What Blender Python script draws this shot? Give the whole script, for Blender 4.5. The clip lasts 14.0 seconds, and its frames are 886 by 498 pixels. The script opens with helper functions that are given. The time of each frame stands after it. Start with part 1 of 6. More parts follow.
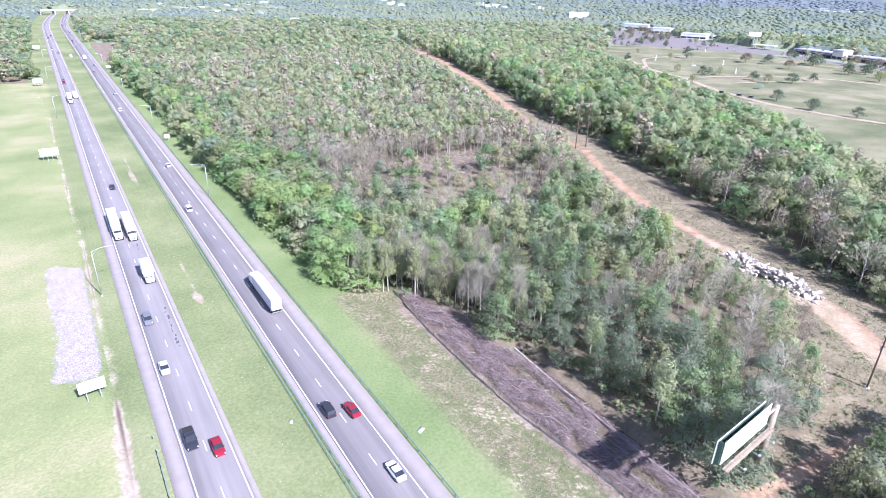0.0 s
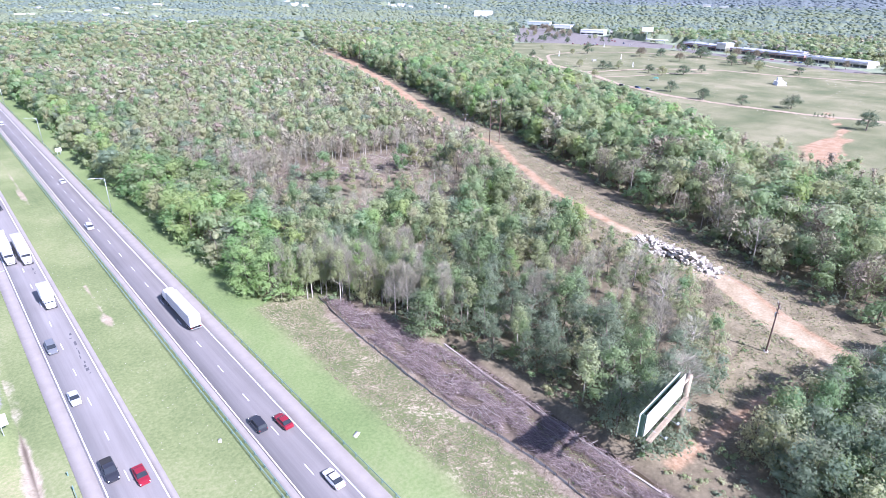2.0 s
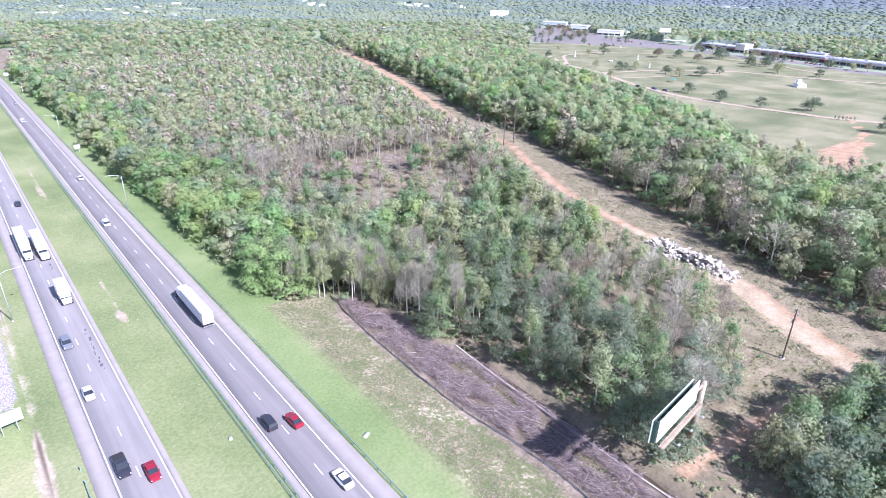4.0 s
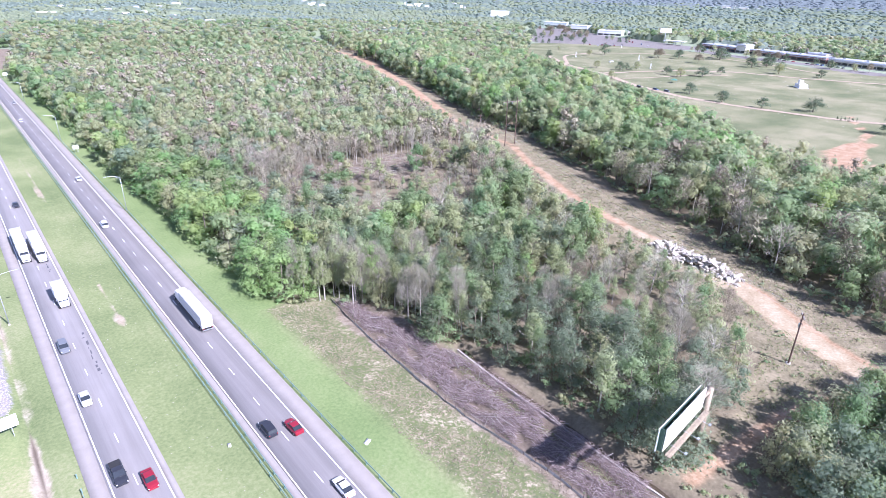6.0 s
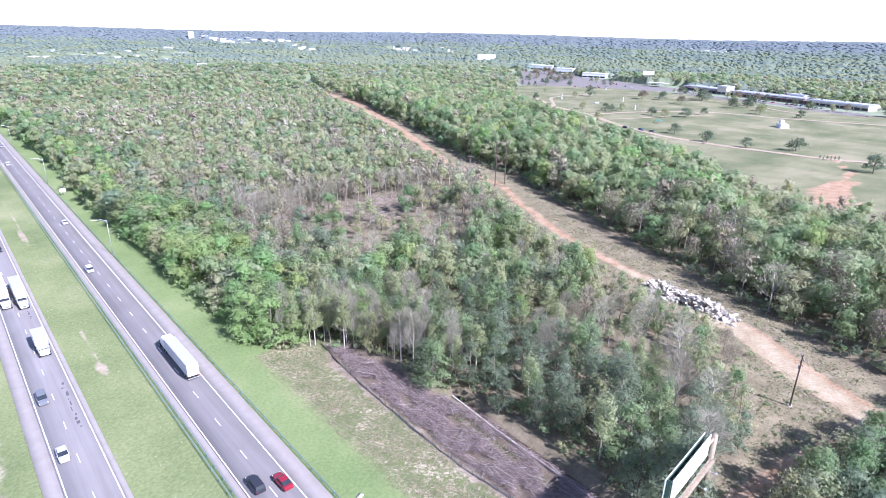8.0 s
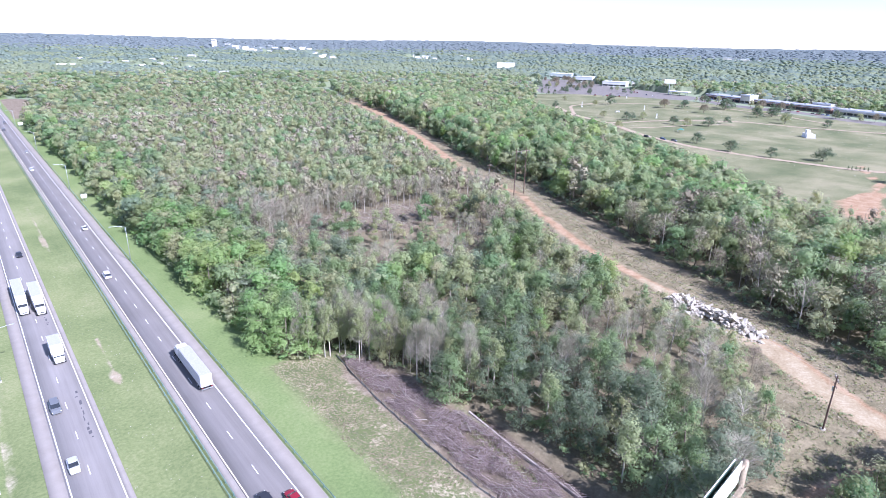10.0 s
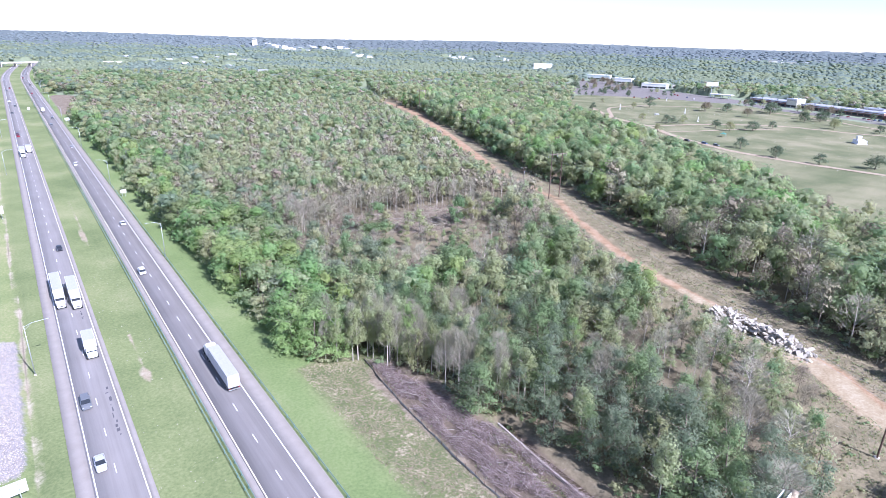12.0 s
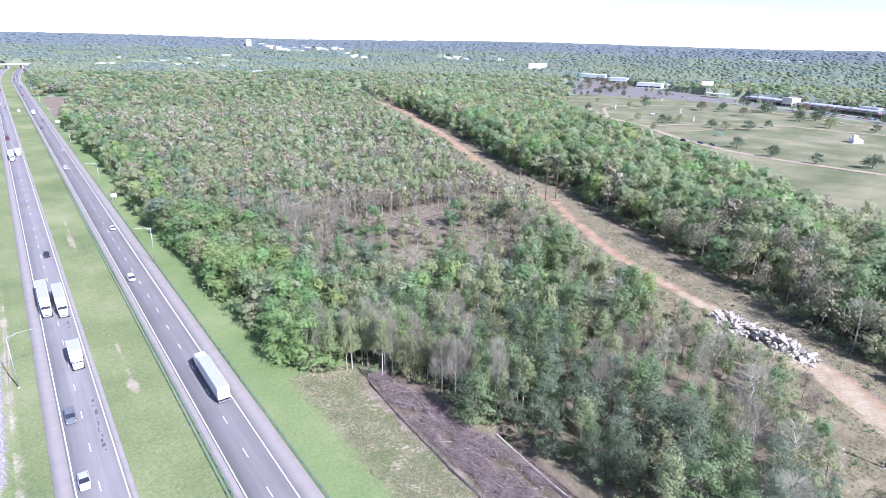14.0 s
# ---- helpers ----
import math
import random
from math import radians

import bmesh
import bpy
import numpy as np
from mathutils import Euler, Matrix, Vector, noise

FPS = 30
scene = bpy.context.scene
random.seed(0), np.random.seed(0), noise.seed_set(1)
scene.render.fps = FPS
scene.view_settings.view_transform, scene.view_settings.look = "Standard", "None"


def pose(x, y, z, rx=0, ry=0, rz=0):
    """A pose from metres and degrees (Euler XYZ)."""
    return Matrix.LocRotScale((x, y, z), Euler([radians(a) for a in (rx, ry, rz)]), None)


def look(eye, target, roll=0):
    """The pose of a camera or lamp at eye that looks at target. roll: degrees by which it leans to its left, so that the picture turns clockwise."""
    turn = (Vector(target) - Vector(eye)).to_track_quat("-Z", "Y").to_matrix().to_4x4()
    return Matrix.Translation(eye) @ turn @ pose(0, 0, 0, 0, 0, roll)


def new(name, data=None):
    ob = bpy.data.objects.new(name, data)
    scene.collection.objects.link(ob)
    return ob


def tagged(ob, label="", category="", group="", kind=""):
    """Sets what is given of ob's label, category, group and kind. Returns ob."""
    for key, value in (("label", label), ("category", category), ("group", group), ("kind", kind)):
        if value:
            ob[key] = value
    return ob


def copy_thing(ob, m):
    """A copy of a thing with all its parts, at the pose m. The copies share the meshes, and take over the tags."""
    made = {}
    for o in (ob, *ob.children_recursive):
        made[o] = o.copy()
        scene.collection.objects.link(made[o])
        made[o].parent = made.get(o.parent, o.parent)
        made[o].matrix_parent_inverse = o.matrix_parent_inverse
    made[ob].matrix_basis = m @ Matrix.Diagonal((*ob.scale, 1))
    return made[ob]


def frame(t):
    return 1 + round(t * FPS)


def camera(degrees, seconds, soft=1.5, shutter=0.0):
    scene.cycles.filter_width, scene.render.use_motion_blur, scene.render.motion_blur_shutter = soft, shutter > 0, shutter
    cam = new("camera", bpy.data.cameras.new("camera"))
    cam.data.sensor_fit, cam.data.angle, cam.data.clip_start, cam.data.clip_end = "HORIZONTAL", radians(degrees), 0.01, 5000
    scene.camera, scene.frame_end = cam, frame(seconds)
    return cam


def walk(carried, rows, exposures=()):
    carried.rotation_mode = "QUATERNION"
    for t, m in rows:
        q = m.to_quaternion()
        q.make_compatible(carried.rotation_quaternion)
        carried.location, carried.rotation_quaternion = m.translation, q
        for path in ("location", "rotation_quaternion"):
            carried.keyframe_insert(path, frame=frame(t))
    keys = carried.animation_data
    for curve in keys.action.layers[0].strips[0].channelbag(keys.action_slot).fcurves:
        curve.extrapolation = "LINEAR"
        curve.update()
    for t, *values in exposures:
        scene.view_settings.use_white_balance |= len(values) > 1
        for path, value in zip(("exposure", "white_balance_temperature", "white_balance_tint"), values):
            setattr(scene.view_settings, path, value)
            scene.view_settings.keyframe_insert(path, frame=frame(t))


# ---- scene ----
cam = camera(74.1, 14.0, soft=0.45)
PATH = [
    (0, (-32.441, -69.301, 73.698), (-31.439, -67.78, 72.873), 1.4),
    (0.5, (-32.552, -69.497, 73.745), (-31.483, -68.022, 72.92), 1.3),
    (1, (-32.85, -69.576, 73.764), (-31.682, -68.175, 72.942), 1.0),
    (1.5, (-33.001, -69.499, 73.772), (-31.796, -68.131, 72.95), 1.0),
    (2, (-32.932, -69.42, 73.77), (-31.718, -68.058, 72.949), 1.0),
    (2.5, (-32.829, -69.401, 73.784), (-31.628, -68.028, 72.963), 1.0),
    (3, (-32.696, -69.418, 73.795), (-31.503, -68.038, 72.975), 1.0),
    (3.5, (-32.582, -69.341, 73.805), (-31.402, -67.951, 72.983), 1.1),
    (6, (-31.695, -67.48, 73.776), (-30.515, -66.09, 72.954), 1.2),
    (6.5, (-31.453, -67.024, 73.782), (-30.264, -65.64, 72.962), 1.1),
    (7, (-31.213, -66.43, 73.806), (-30.018, -65.052, 72.986), 1.1),
    (7.5, (-31.042, -65.81, 73.86), (-29.829, -64.425, 73.077), 1.1),
    (8, (-30.944, -65.251, 73.868), (-29.706, -63.845, 73.168), 1.1),
    (8.2, (-30.83, -65.013, 73.866), (-29.585, -63.603, 73.187), 1.1),
    (10.5, (-28.587, -62.047, 73.646), (-27.405, -60.584, 72.967), 1.2),
    (11, (-28.123, -61.324, 73.64), (-26.956, -59.849, 72.962), 1.3),
    (11.5, (-27.63, -60.632, 73.616), (-26.485, -59.139, 72.938), 1.3),
    (12, (-27.005, -59.9, 73.604), (-25.892, -58.384, 72.925), 1.4),
    (12.5, (-26.337, -59.194, 73.602), (-25.238, -57.667, 72.923), 1.4),
    (13, (-25.789, -58.506, 73.611), (-24.688, -56.981, 72.932), 1.3),
    (13.5, (-25.282, -57.777, 73.632), (-24.158, -56.269, 72.953), 1.3),
    (14, (-24.794, -56.975, 73.665), (-23.669, -55.466, 72.986), 1.2),
]
EXPOSURES = [(0, 1.48, 5450, 31), (7, 1.46, 5450, 31), (8.2, 1.37, 5420, 29), (14, 1.24, 5400, 27)]
walk(cam, [(t, look(e, p, r)) for t, e, p, r in PATH], EXPOSURES)

# ---- light ----
SUN_FROM = Vector((0.22, -1.14, 0.95)).normalized()      # towards the sun
SUN_EL = math.asin(SUN_FROM.z)
SUN_AZ = math.atan2(SUN_FROM.x, SUN_FROM.y)             # from +y towards +x
world = bpy.data.worlds.new("sky")
scene.world = world
world.use_nodes = True
wn = world.node_tree.nodes
wl = world.node_tree.links
sky = wn.new("ShaderNodeTexSky")
sky.sky_type = "NISHITA"
sky.sun_disc = False
sky.sun_elevation = SUN_EL
sky.sun_rotation = SUN_AZ
sky.air_density = 1.0
sky.dust_density = 0.0
sky.ozone_density = 4.5
sky_tone = wn.new("ShaderNodeHueSaturation")            # thin high haze: a paler sky
sky_tone.inputs["Saturation"].default_value = 0.72
wl.new(sky.outputs[0], sky_tone.inputs["Color"])
wl.new(sky_tone.outputs[0], wn["Background"].inputs[0])
wn["Background"].inputs[1].default_value = 0.082
sun_data = bpy.data.lights.new("sun", "SUN")
sun_data.energy = 4.3
sun_data.angle = radians(0.6)
sun_data.color = (1.0, 0.97, 0.92)
sun = new("sun", sun_data)
sun.matrix_world = look((0, 0, 300), tuple(Vector((0, 0, 300)) - SUN_FROM))


# ---- materials ----
class Mat:
    """A node material with a few shorthands."""

    def __init__(self, name, rough=0.8, metal=0.0, spec=0.3):
        self.m = bpy.data.materials.new(name)
        self.m.use_nodes = True
        self.n, self.l = self.m.node_tree.nodes, self.m.node_tree.links
        self.b = self.n["Principled BSDF"]
        self.b.inputs["Roughness"].default_value = rough
        self.b.inputs["Metallic"].default_value = metal
        self.b.inputs["Specular IOR Level"].default_value = spec
        self.co = None

    def coords(self, world=True):
        if self.co is None:
            if world:
                self.co = self.n.new("ShaderNodeNewGeometry").outputs["Position"]
            else:
                self.co = self.n.new("ShaderNodeTexCoord").outputs["Object"]
        return self.co

    def noise(self, scale, detail=4.0, rough=0.55, stretch=None, world=True):
        t = self.n.new("ShaderNodeTexNoise")
        t.inputs["Scale"].default_value = scale
        t.inputs["Detail"].default_value = detail
        t.inputs["Roughness"].default_value = rough
        co = self.coords(world)
        if stretch:
            mp = self.n.new("ShaderNodeMapping")
            mp.inputs["Scale"].default_value = stretch
            self.l.new(co, mp.inputs[0])
            co = mp.outputs[0]
        self.l.new(co, t.inputs["Vector"])
        return t.outputs["Fac"]

    def math(self, op, a, b=0.0, c=0.0, clamp=False):
        t = self.n.new("ShaderNodeMath")
        t.operation = op
        t.use_clamp = clamp
        for i, v in enumerate((a, b, c)):
            if isinstance(v, (int, float)):
                t.inputs[i].default_value = v
            else:
                self.l.new(v, t.inputs[i])
        return t.outputs[0]

    def attr(self, name):
        t = self.n.new("ShaderNodeAttribute")
        t.attribute_name = name
        return t.outputs["Fac"]

    def ramp(self, fac, stops):
        t = self.n.new("ShaderNodeValToRGB")
        e = t.color_ramp.elements
        while len(e) < len(stops):
            e.new(0.5)
        for k, (p, c) in zip(e, stops):
            k.position, k.color = p, (*c, 1)
        self.l.new(fac, t.inputs[0])
        return t.outputs[0]

    def smooth(self, v, lo, hi):
        t = self.n.new("ShaderNodeMapRange")
        t.interpolation_type = "SMOOTHSTEP"
        t.inputs[1].default_value, t.inputs[2].default_value = lo, hi
        self.l.new(v, t.inputs[0])
        return t.outputs[0]

    def mix(self, fac, a, b, mode="MIX"):
        t = self.n.new("ShaderNodeMix")
        t.data_type, t.blend_type = "RGBA", mode
        for i, v in ((0, fac), (6, a), (7, b)):
            if isinstance(v, (int, float)):
                t.inputs[i].default_value = v
            elif isinstance(v, tuple):
                t.inputs[i].default_value = (*v, 1)
            else:
                self.l.new(v, t.inputs[i])
        return t.outputs[2]

    def color(self, c):
        if isinstance(c, tuple):
            self.b.inputs["Base Color"].default_value = (*c, 1)
        else:
            self.l.new(c, self.b.inputs["Base Color"])
        return self

    def bump(self, h, strength=0.4, dist=0.1):
        t = self.n.new("ShaderNodeBump")
        t.inputs["Strength"].default_value, t.inputs["Distance"].default_value = strength, dist
        self.l.new(h, t.inputs["Height"])
        self.l.new(t.outputs[0], self.b.inputs["Normal"])
        return self


def plain(name, c, rough=0.6, metal=0.0, spec=0.4, vary=0.12, scale=3.0):
    """Paint, metal or plaster with slight dirt at two scales."""
    m = Mat(name, rough, metal, spec)
    f = m.noise(scale, 5, world=False)
    lo = tuple(v * (1 - vary) for v in c)
    hi = tuple(min(1, v * (1 + vary)) for v in c)
    col = m.ramp(f, [(0.3, lo), (0.7, hi)])
    m.color(col)
    return m.m


def leaf_material(name, dark, mid, light, trans=0.58, speck=0.09, sprays=0.0):
    """Foliage: each leaf clump and each tree a little different. sprays: gaps per metre that break a clump into leafy sprays."""
    m = Mat(name, 0.75, 0.0, 0.15)
    geo = m.n.new("ShaderNodeNewGeometry")
    info = m.n.new("ShaderNodeObjectInfo")
    big = m.math("ADD", m.math("MULTIPLY", m.noise(0.14, 2), 0.55), m.math("MULTIPLY", m.noise(0.012, 3), 0.45))
    f = m.math("MULTIPLY_ADD", geo.outputs["Random Per Island"], speck, 0.5 - speck / 2)
    f = m.math("MULTIPLY_ADD", m.math("SUBTRACT", big, 0.5), 1.35, f)
    f = m.math("ADD", f, m.math("MULTIPLY_ADD", info.outputs["Random"], 0.30, -0.15))
    f = m.math("MULTIPLY_ADD", m.attr("tone"), 0.16, f)
    c = m.ramp(f, [(0.15, dark), (0.5, mid), (0.85, light)])
    tint = m.n.new("ShaderNodeHueSaturation")              # each tree leans to yellow or to blue-green
    own = m.math("MULTIPLY_ADD", info.outputs["Random"], 0.016, 0.490)
    m.l.new(m.math("MULTIPLY_ADD", m.attr("hue"), 0.03, own), tint.inputs["Hue"])
    m.l.new(c, tint.inputs["Color"])
    c = tint.outputs[0]
    m.color(c)
    tr = m.n.new("ShaderNodeBsdfTranslucent")
    m.l.new(c, tr.inputs[0])
    mx = m.n.new("ShaderNodeMixShader")
    mx.inputs[0].default_value = trans
    m.l.new(m.b.outputs[0], mx.inputs[1])
    m.l.new(tr.outputs[0], mx.inputs[2])
    out = mx.outputs[0]
    if sprays:
        gap = m.math("GREATER_THAN", m.noise(sprays, 2.0, 0.6), 0.47)
        cut = m.n.new("ShaderNodeMixShader")
        m.l.new(gap, cut.inputs[0])
        m.l.new(m.n.new("ShaderNodeBsdfTransparent").outputs[0], cut.inputs[1])
        m.l.new(out, cut.inputs[2])
        out = cut.outputs[0]
    m.l.new(out, m.n["Material Output"].inputs[0])
    return m.m


LEAF = {
    "fresh": leaf_material("leaf_fresh", (0.205, 0.290, 0.100), (0.312, 0.425, 0.162), (0.435, 0.555, 0.245), sprays=2.8),
    "green": leaf_material("leaf_green", (0.190, 0.262, 0.120), (0.285, 0.378, 0.185), (0.395, 0.490, 0.268), sprays=2.8),
    "grey": leaf_material("leaf_grey_green", (0.165, 0.212, 0.128), (0.245, 0.300, 0.188), (0.340, 0.392, 0.268), sprays=2.8),
    "pale": leaf_material("leaf_pale", (0.300, 0.340, 0.170), (0.410, 0.455, 0.245), (0.510, 0.555, 0.330), sprays=2.8),
    "olive": leaf_material("leaf_olive", (0.270, 0.290, 0.140), (0.388, 0.408, 0.220), (0.495, 0.508, 0.305), sprays=2.8),
    "bare": leaf_material("twig_grey", (0.215, 0.200, 0.140), (0.318, 0.300, 0.218), (0.415, 0.392, 0.295), 0.1),
    "bud": leaf_material("twig_bud", (0.212, 0.188, 0.128), (0.305, 0.272, 0.190), (0.400, 0.360, 0.262), 0.15),
}
# leaf colours turn bluer from first to last: distance haze put into them
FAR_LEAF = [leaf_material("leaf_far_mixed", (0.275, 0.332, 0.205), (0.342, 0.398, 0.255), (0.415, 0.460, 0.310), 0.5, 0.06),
            leaf_material("leaf_far_dark_haze", (0.220, 0.288, 0.222), (0.275, 0.342, 0.272), (0.340, 0.400, 0.322), 0.5, 0.06),
            leaf_material("leaf_far_ridge_haze", (0.225, 0.275, 0.270), (0.278, 0.328, 0.325), (0.330, 0.372, 0.370), 0.5, 0.06)]
LEAF_OAK = leaf_material("leaf_dark_oak", (0.10, 0.145, 0.085), (0.16, 0.21, 0.13), (0.23, 0.28, 0.18), 0.5, 0.1, 1.2)
BARK = plain("bark", (0.20, 0.165, 0.13), 0.9, vary=0.4, scale=2.0)
BARK_PALE = plain("bark_pale", (0.42, 0.38, 0.33), 0.9, vary=0.3, scale=2.0)


def ground_material():
    m = Mat("ground_soil_and_grass", 0.95, 0, 0.1)
    fine = m.noise(1.6, 6, 0.65)
    mid = m.noise(0.22, 5, 0.6)
    big = m.noise(0.03, 4, 0.55)
    edge = m.math("MULTIPLY_ADD", mid, 5.0, -2.5)
    edge = m.math("ADD", edge, m.math("MULTIPLY_ADD", fine, 2.0, -1.0))

    def zone(name, amount=1.0, lo=-0.6, hi=0.6):
        v = m.math("MULTIPLY_ADD", edge, amount, m.attr(name))
        return m.smooth(v, lo, hi)
    both = m.math("ADD", m.math("MULTIPLY", fine, 0.5), m.math("MULTIPLY", mid, 0.5))
    c = m.ramp(both, [(0.3, (0.11, 0.095, 0.06)), (0.52, (0.205, 0.172, 0.112)), (0.72, (0.32, 0.27, 0.18))])
    # far country: olive scrub
    c = m.mix(zone("far", 1.0, -20, 20), c, m.ramp(mid, [(0.3, (0.19, 0.235, 0.15)), (0.7, (0.29, 0.325, 0.215))]))
    field = m.ramp(m.math("ADD", m.math("MULTIPLY", big, 0.6), m.math("MULTIPLY", fine, 0.4)),
                   [(0.38, (0.118, 0.138, 0.068)), (0.5, (0.188, 0.192, 0.104)), (0.62, (0.285, 0.262, 0.160))])
    c = m.mix(zone("field"), c, field)
    dry = m.ramp(both, [(0.38, (0.085, 0.105, 0.05)), (0.47, (0.16, 0.165, 0.088)), (0.54, (0.24, 0.208, 0.132)), (0.61, (0.46, 0.395, 0.285))])
    c = m.mix(zone("dry", 0.9), c, m.mix(m.smooth(m.noise(1.3, 7, 0.8), 0.45, 0.56), dry, (0.128, 0.152, 0.062)))
    lush = m.ramp(m.math("ADD", m.math("MULTIPLY", big, 0.55), m.math("MULTIPLY", fine, 0.45)),
                  [(0.37, (0.136, 0.172, 0.072)), (0.5, (0.198, 0.232, 0.100)), (0.64, (0.292, 0.298, 0.156))])
    c = m.mix(zone("grass", 0.6, -2.2, 2.2), c, lush)
    verge = m.ramp(m.math("ADD", m.math("MULTIPLY", big, 0.55), m.math("MULTIPLY", fine, 0.45)),
                   [(0.36, (0.130, 0.184, 0.068)), (0.5, (0.182, 0.238, 0.092)), (0.65, (0.262, 0.292, 0.138))])
    c = m.mix(zone("verge", 0.9, -2.5, 2.5), c, verge)
    meadow = m.ramp(m.math("ADD", m.math("MULTIPLY", big, 0.55), m.math("MULTIPLY", fine, 0.45)),
                    [(0.37, (0.168, 0.215, 0.085)), (0.5, (0.245, 0.275, 0.120)), (0.63, (0.365, 0.335, 0.19))])
    c = m.mix(zone("meadow", 0.6, -2.2, 2.2), c, meadow)
    clear = m.ramp(both, [(0.36, (0.125, 0.10, 0.072)), (0.5, (0.22, 0.178, 0.128)), (0.64, (0.33, 0.28, 0.212))])
    c = m.mix(zone("clearing", 0.7), c, clear)
    tan = m.ramp(both, [(0.36, (0.128, 0.116, 0.068)), (0.5, (0.222, 0.19, 0.118)), (0.64, (0.325, 0.275, 0.18))])
    c = m.mix(zone("corridor", 0.8), c, tan)
    clay = m.ramp(both, [(0.35, (0.25, 0.155, 0.088)), (0.5, (0.355, 0.238, 0.145)), (0.64, (0.47, 0.355, 0.245))])
    c = m.mix(zone("clay", 0.6, -1.0, 1.0), c, clay)
    beige = m.ramp(both, [(0.35, (0.265, 0.20, 0.118)), (0.5, (0.365, 0.292, 0.188)), (0.64, (0.47, 0.40, 0.285))])
    c = m.mix(zone("beige", 0.5, -0.9, 0.9), c, beige)
    sand = m.ramp(both, [(0.35, (0.27, 0.225, 0.155)), (0.5, (0.40, 0.345, 0.255)), (0.66, (0.54, 0.48, 0.375))])
    c = m.mix(zone("sand", 0.22, -0.4, 0.4), c, sand)
    wash = m.ramp(both, [(0.35, (0.25, 0.215, 0.135)), (0.5, (0.35, 0.295, 0.205)), (0.65, (0.46, 0.40, 0.31))])
    c = m.mix(zone("wash", 0.16, -0.35, 0.35), c, wash)
    stone = m.ramp(fine, [(0.35, (0.20, 0.185, 0.18)), (0.65, (0.33, 0.31, 0.31))])
    c = m.mix(zone("gravel", 0.6), c, stone)
    mud = m.ramp(both, [(0.35, (0.095, 0.076, 0.055)), (0.65, (0.20, 0.16, 0.118))])
    c = m.mix(zone("mud", 0.12, -0.3, 0.3), c, mud)
    lot = m.ramp(both, [(0.35, (0.17, 0.155, 0.14)), (0.65, (0.24, 0.22, 0.197))])
    c = m.mix(zone("lot", 0.3), c, lot)
    m.color(c)
    m.bump(both, 0.4, 0.3)
    return m.m


def asphalt_material(tone=1.0):
    m = Mat("asphalt", 0.85, 0, 0.3)
    fine = m.noise(6.0, 5, 0.7)
    long = m.noise(1.0, 4, 0.6, (0.9, 0.02, 1.0))
    patch = m.noise(0.08, 3, 0.5)
    f = m.math("ADD", m.math("MULTIPLY", long, 0.5), m.math("MULTIPLY", m.math("ADD", fine, patch), 0.25))
    base = m.ramp(f, [(p, tuple(tone * v for v in q)) for p, q in ((0.36, (0.208, 0.192, 0.179)), (0.5, (0.250, 0.232, 0.218)), (0.64, (0.292, 0.272, 0.256)))])
    m.color(base)
    m.bump(fine, 0.2, 0.02)
    return m.m


GROUND = ground_material()
ASPHALT, ASPHALT_DARK = asphalt_material(), asphalt_material(0.84)
SHOULDER = Mat("shoulder_asphalt", 0.9, 0, 0.25)
_f = SHOULDER.math("ADD", SHOULDER.math("MULTIPLY", SHOULDER.noise(5, 5, 0.7), 0.4), SHOULDER.math("MULTIPLY", SHOULDER.noise(0.35, 4, 0.6), 0.6))
SHOULDER.color(SHOULDER.ramp(_f, [(0.36, (0.278, 0.250, 0.222)), (0.64, (0.332, 0.300, 0.268))]))
SHOULDER = SHOULDER.m
PAINT_WHITE = plain("road_paint_white", (0.80, 0.79, 0.77), 0.7, vary=0.1)
PAINT_YELLOW = plain("road_paint_cream", (0.78, 0.70, 0.52), 0.7, vary=0.1)
STEEL = plain("galvanised_steel", (0.50, 0.53, 0.53), 0.45, 0.6)
GREEN_STEEL = plain("weathered_green_steel", (0.24, 0.36, 0.33), 0.5, 0.4)
CONCRETE = plain("concrete", (0.46, 0.43, 0.38), 0.9, vary=0.2, scale=1.0)
WHITE_ROOF = plain("white_roof", (0.80, 0.80, 0.78), 0.7, vary=0.06, scale=0.3)
GREY_ROOF = plain("grey_roof", (0.36, 0.36, 0.38), 0.8, vary=0.15, scale=0.3)
BRICK_WALL = plain("red_brick_wall", (0.33, 0.20, 0.16), 0.9, vary=0.2)
CREAM_WALL = plain("cream_wall", (0.66, 0.61, 0.54), 0.85, vary=0.08)
DARK_GLASS = plain("dark_glass", (0.03, 0.035, 0.04), 0.08, 0.0, 0.6)
VERGE = plain("embankment_grass", (0.21, 0.25, 0.13), 0.95, vary=0.2, scale=0.2)
WOOD_POLE = plain("treated_wood_pole", (0.13, 0.085, 0.065), 0.9, vary=0.25)
STONE = Mat("pale_broken_stone", 0.9, 0, 0.2)
_i = STONE.n.new("ShaderNodeObjectInfo").outputs["Random"]
_g = STONE.n.new("ShaderNodeNewGeometry").outputs["Random Per Island"]
_f = STONE.math("MULTIPLY_ADD", STONE.noise(2.0, 5, 0.6, world=False), 0.4, STONE.math("MULTIPLY", STONE.math("ADD", _i, _g), 0.35))
STONE.color(STONE.ramp(_f, [(0.2, (0.25, 0.218, 0.17)), (0.5, (0.43, 0.39, 0.318)), (0.85, (0.60, 0.555, 0.465))]))
STONE = STONE.m
RIPRAP = Mat("lavender_grey_riprap", 0.9, 0, 0.2)
_g = RIPRAP.n.new("ShaderNodeNewGeometry").outputs["Random Per Island"]
RIPRAP.color(RIPRAP.ramp(_g, [(0.0, (0.24, 0.210, 0.182)), (0.6, (0.39, 0.350, 0.308)), (1.0, (0.53, 0.482, 0.43))]))
RIPRAP = RIPRAP.m


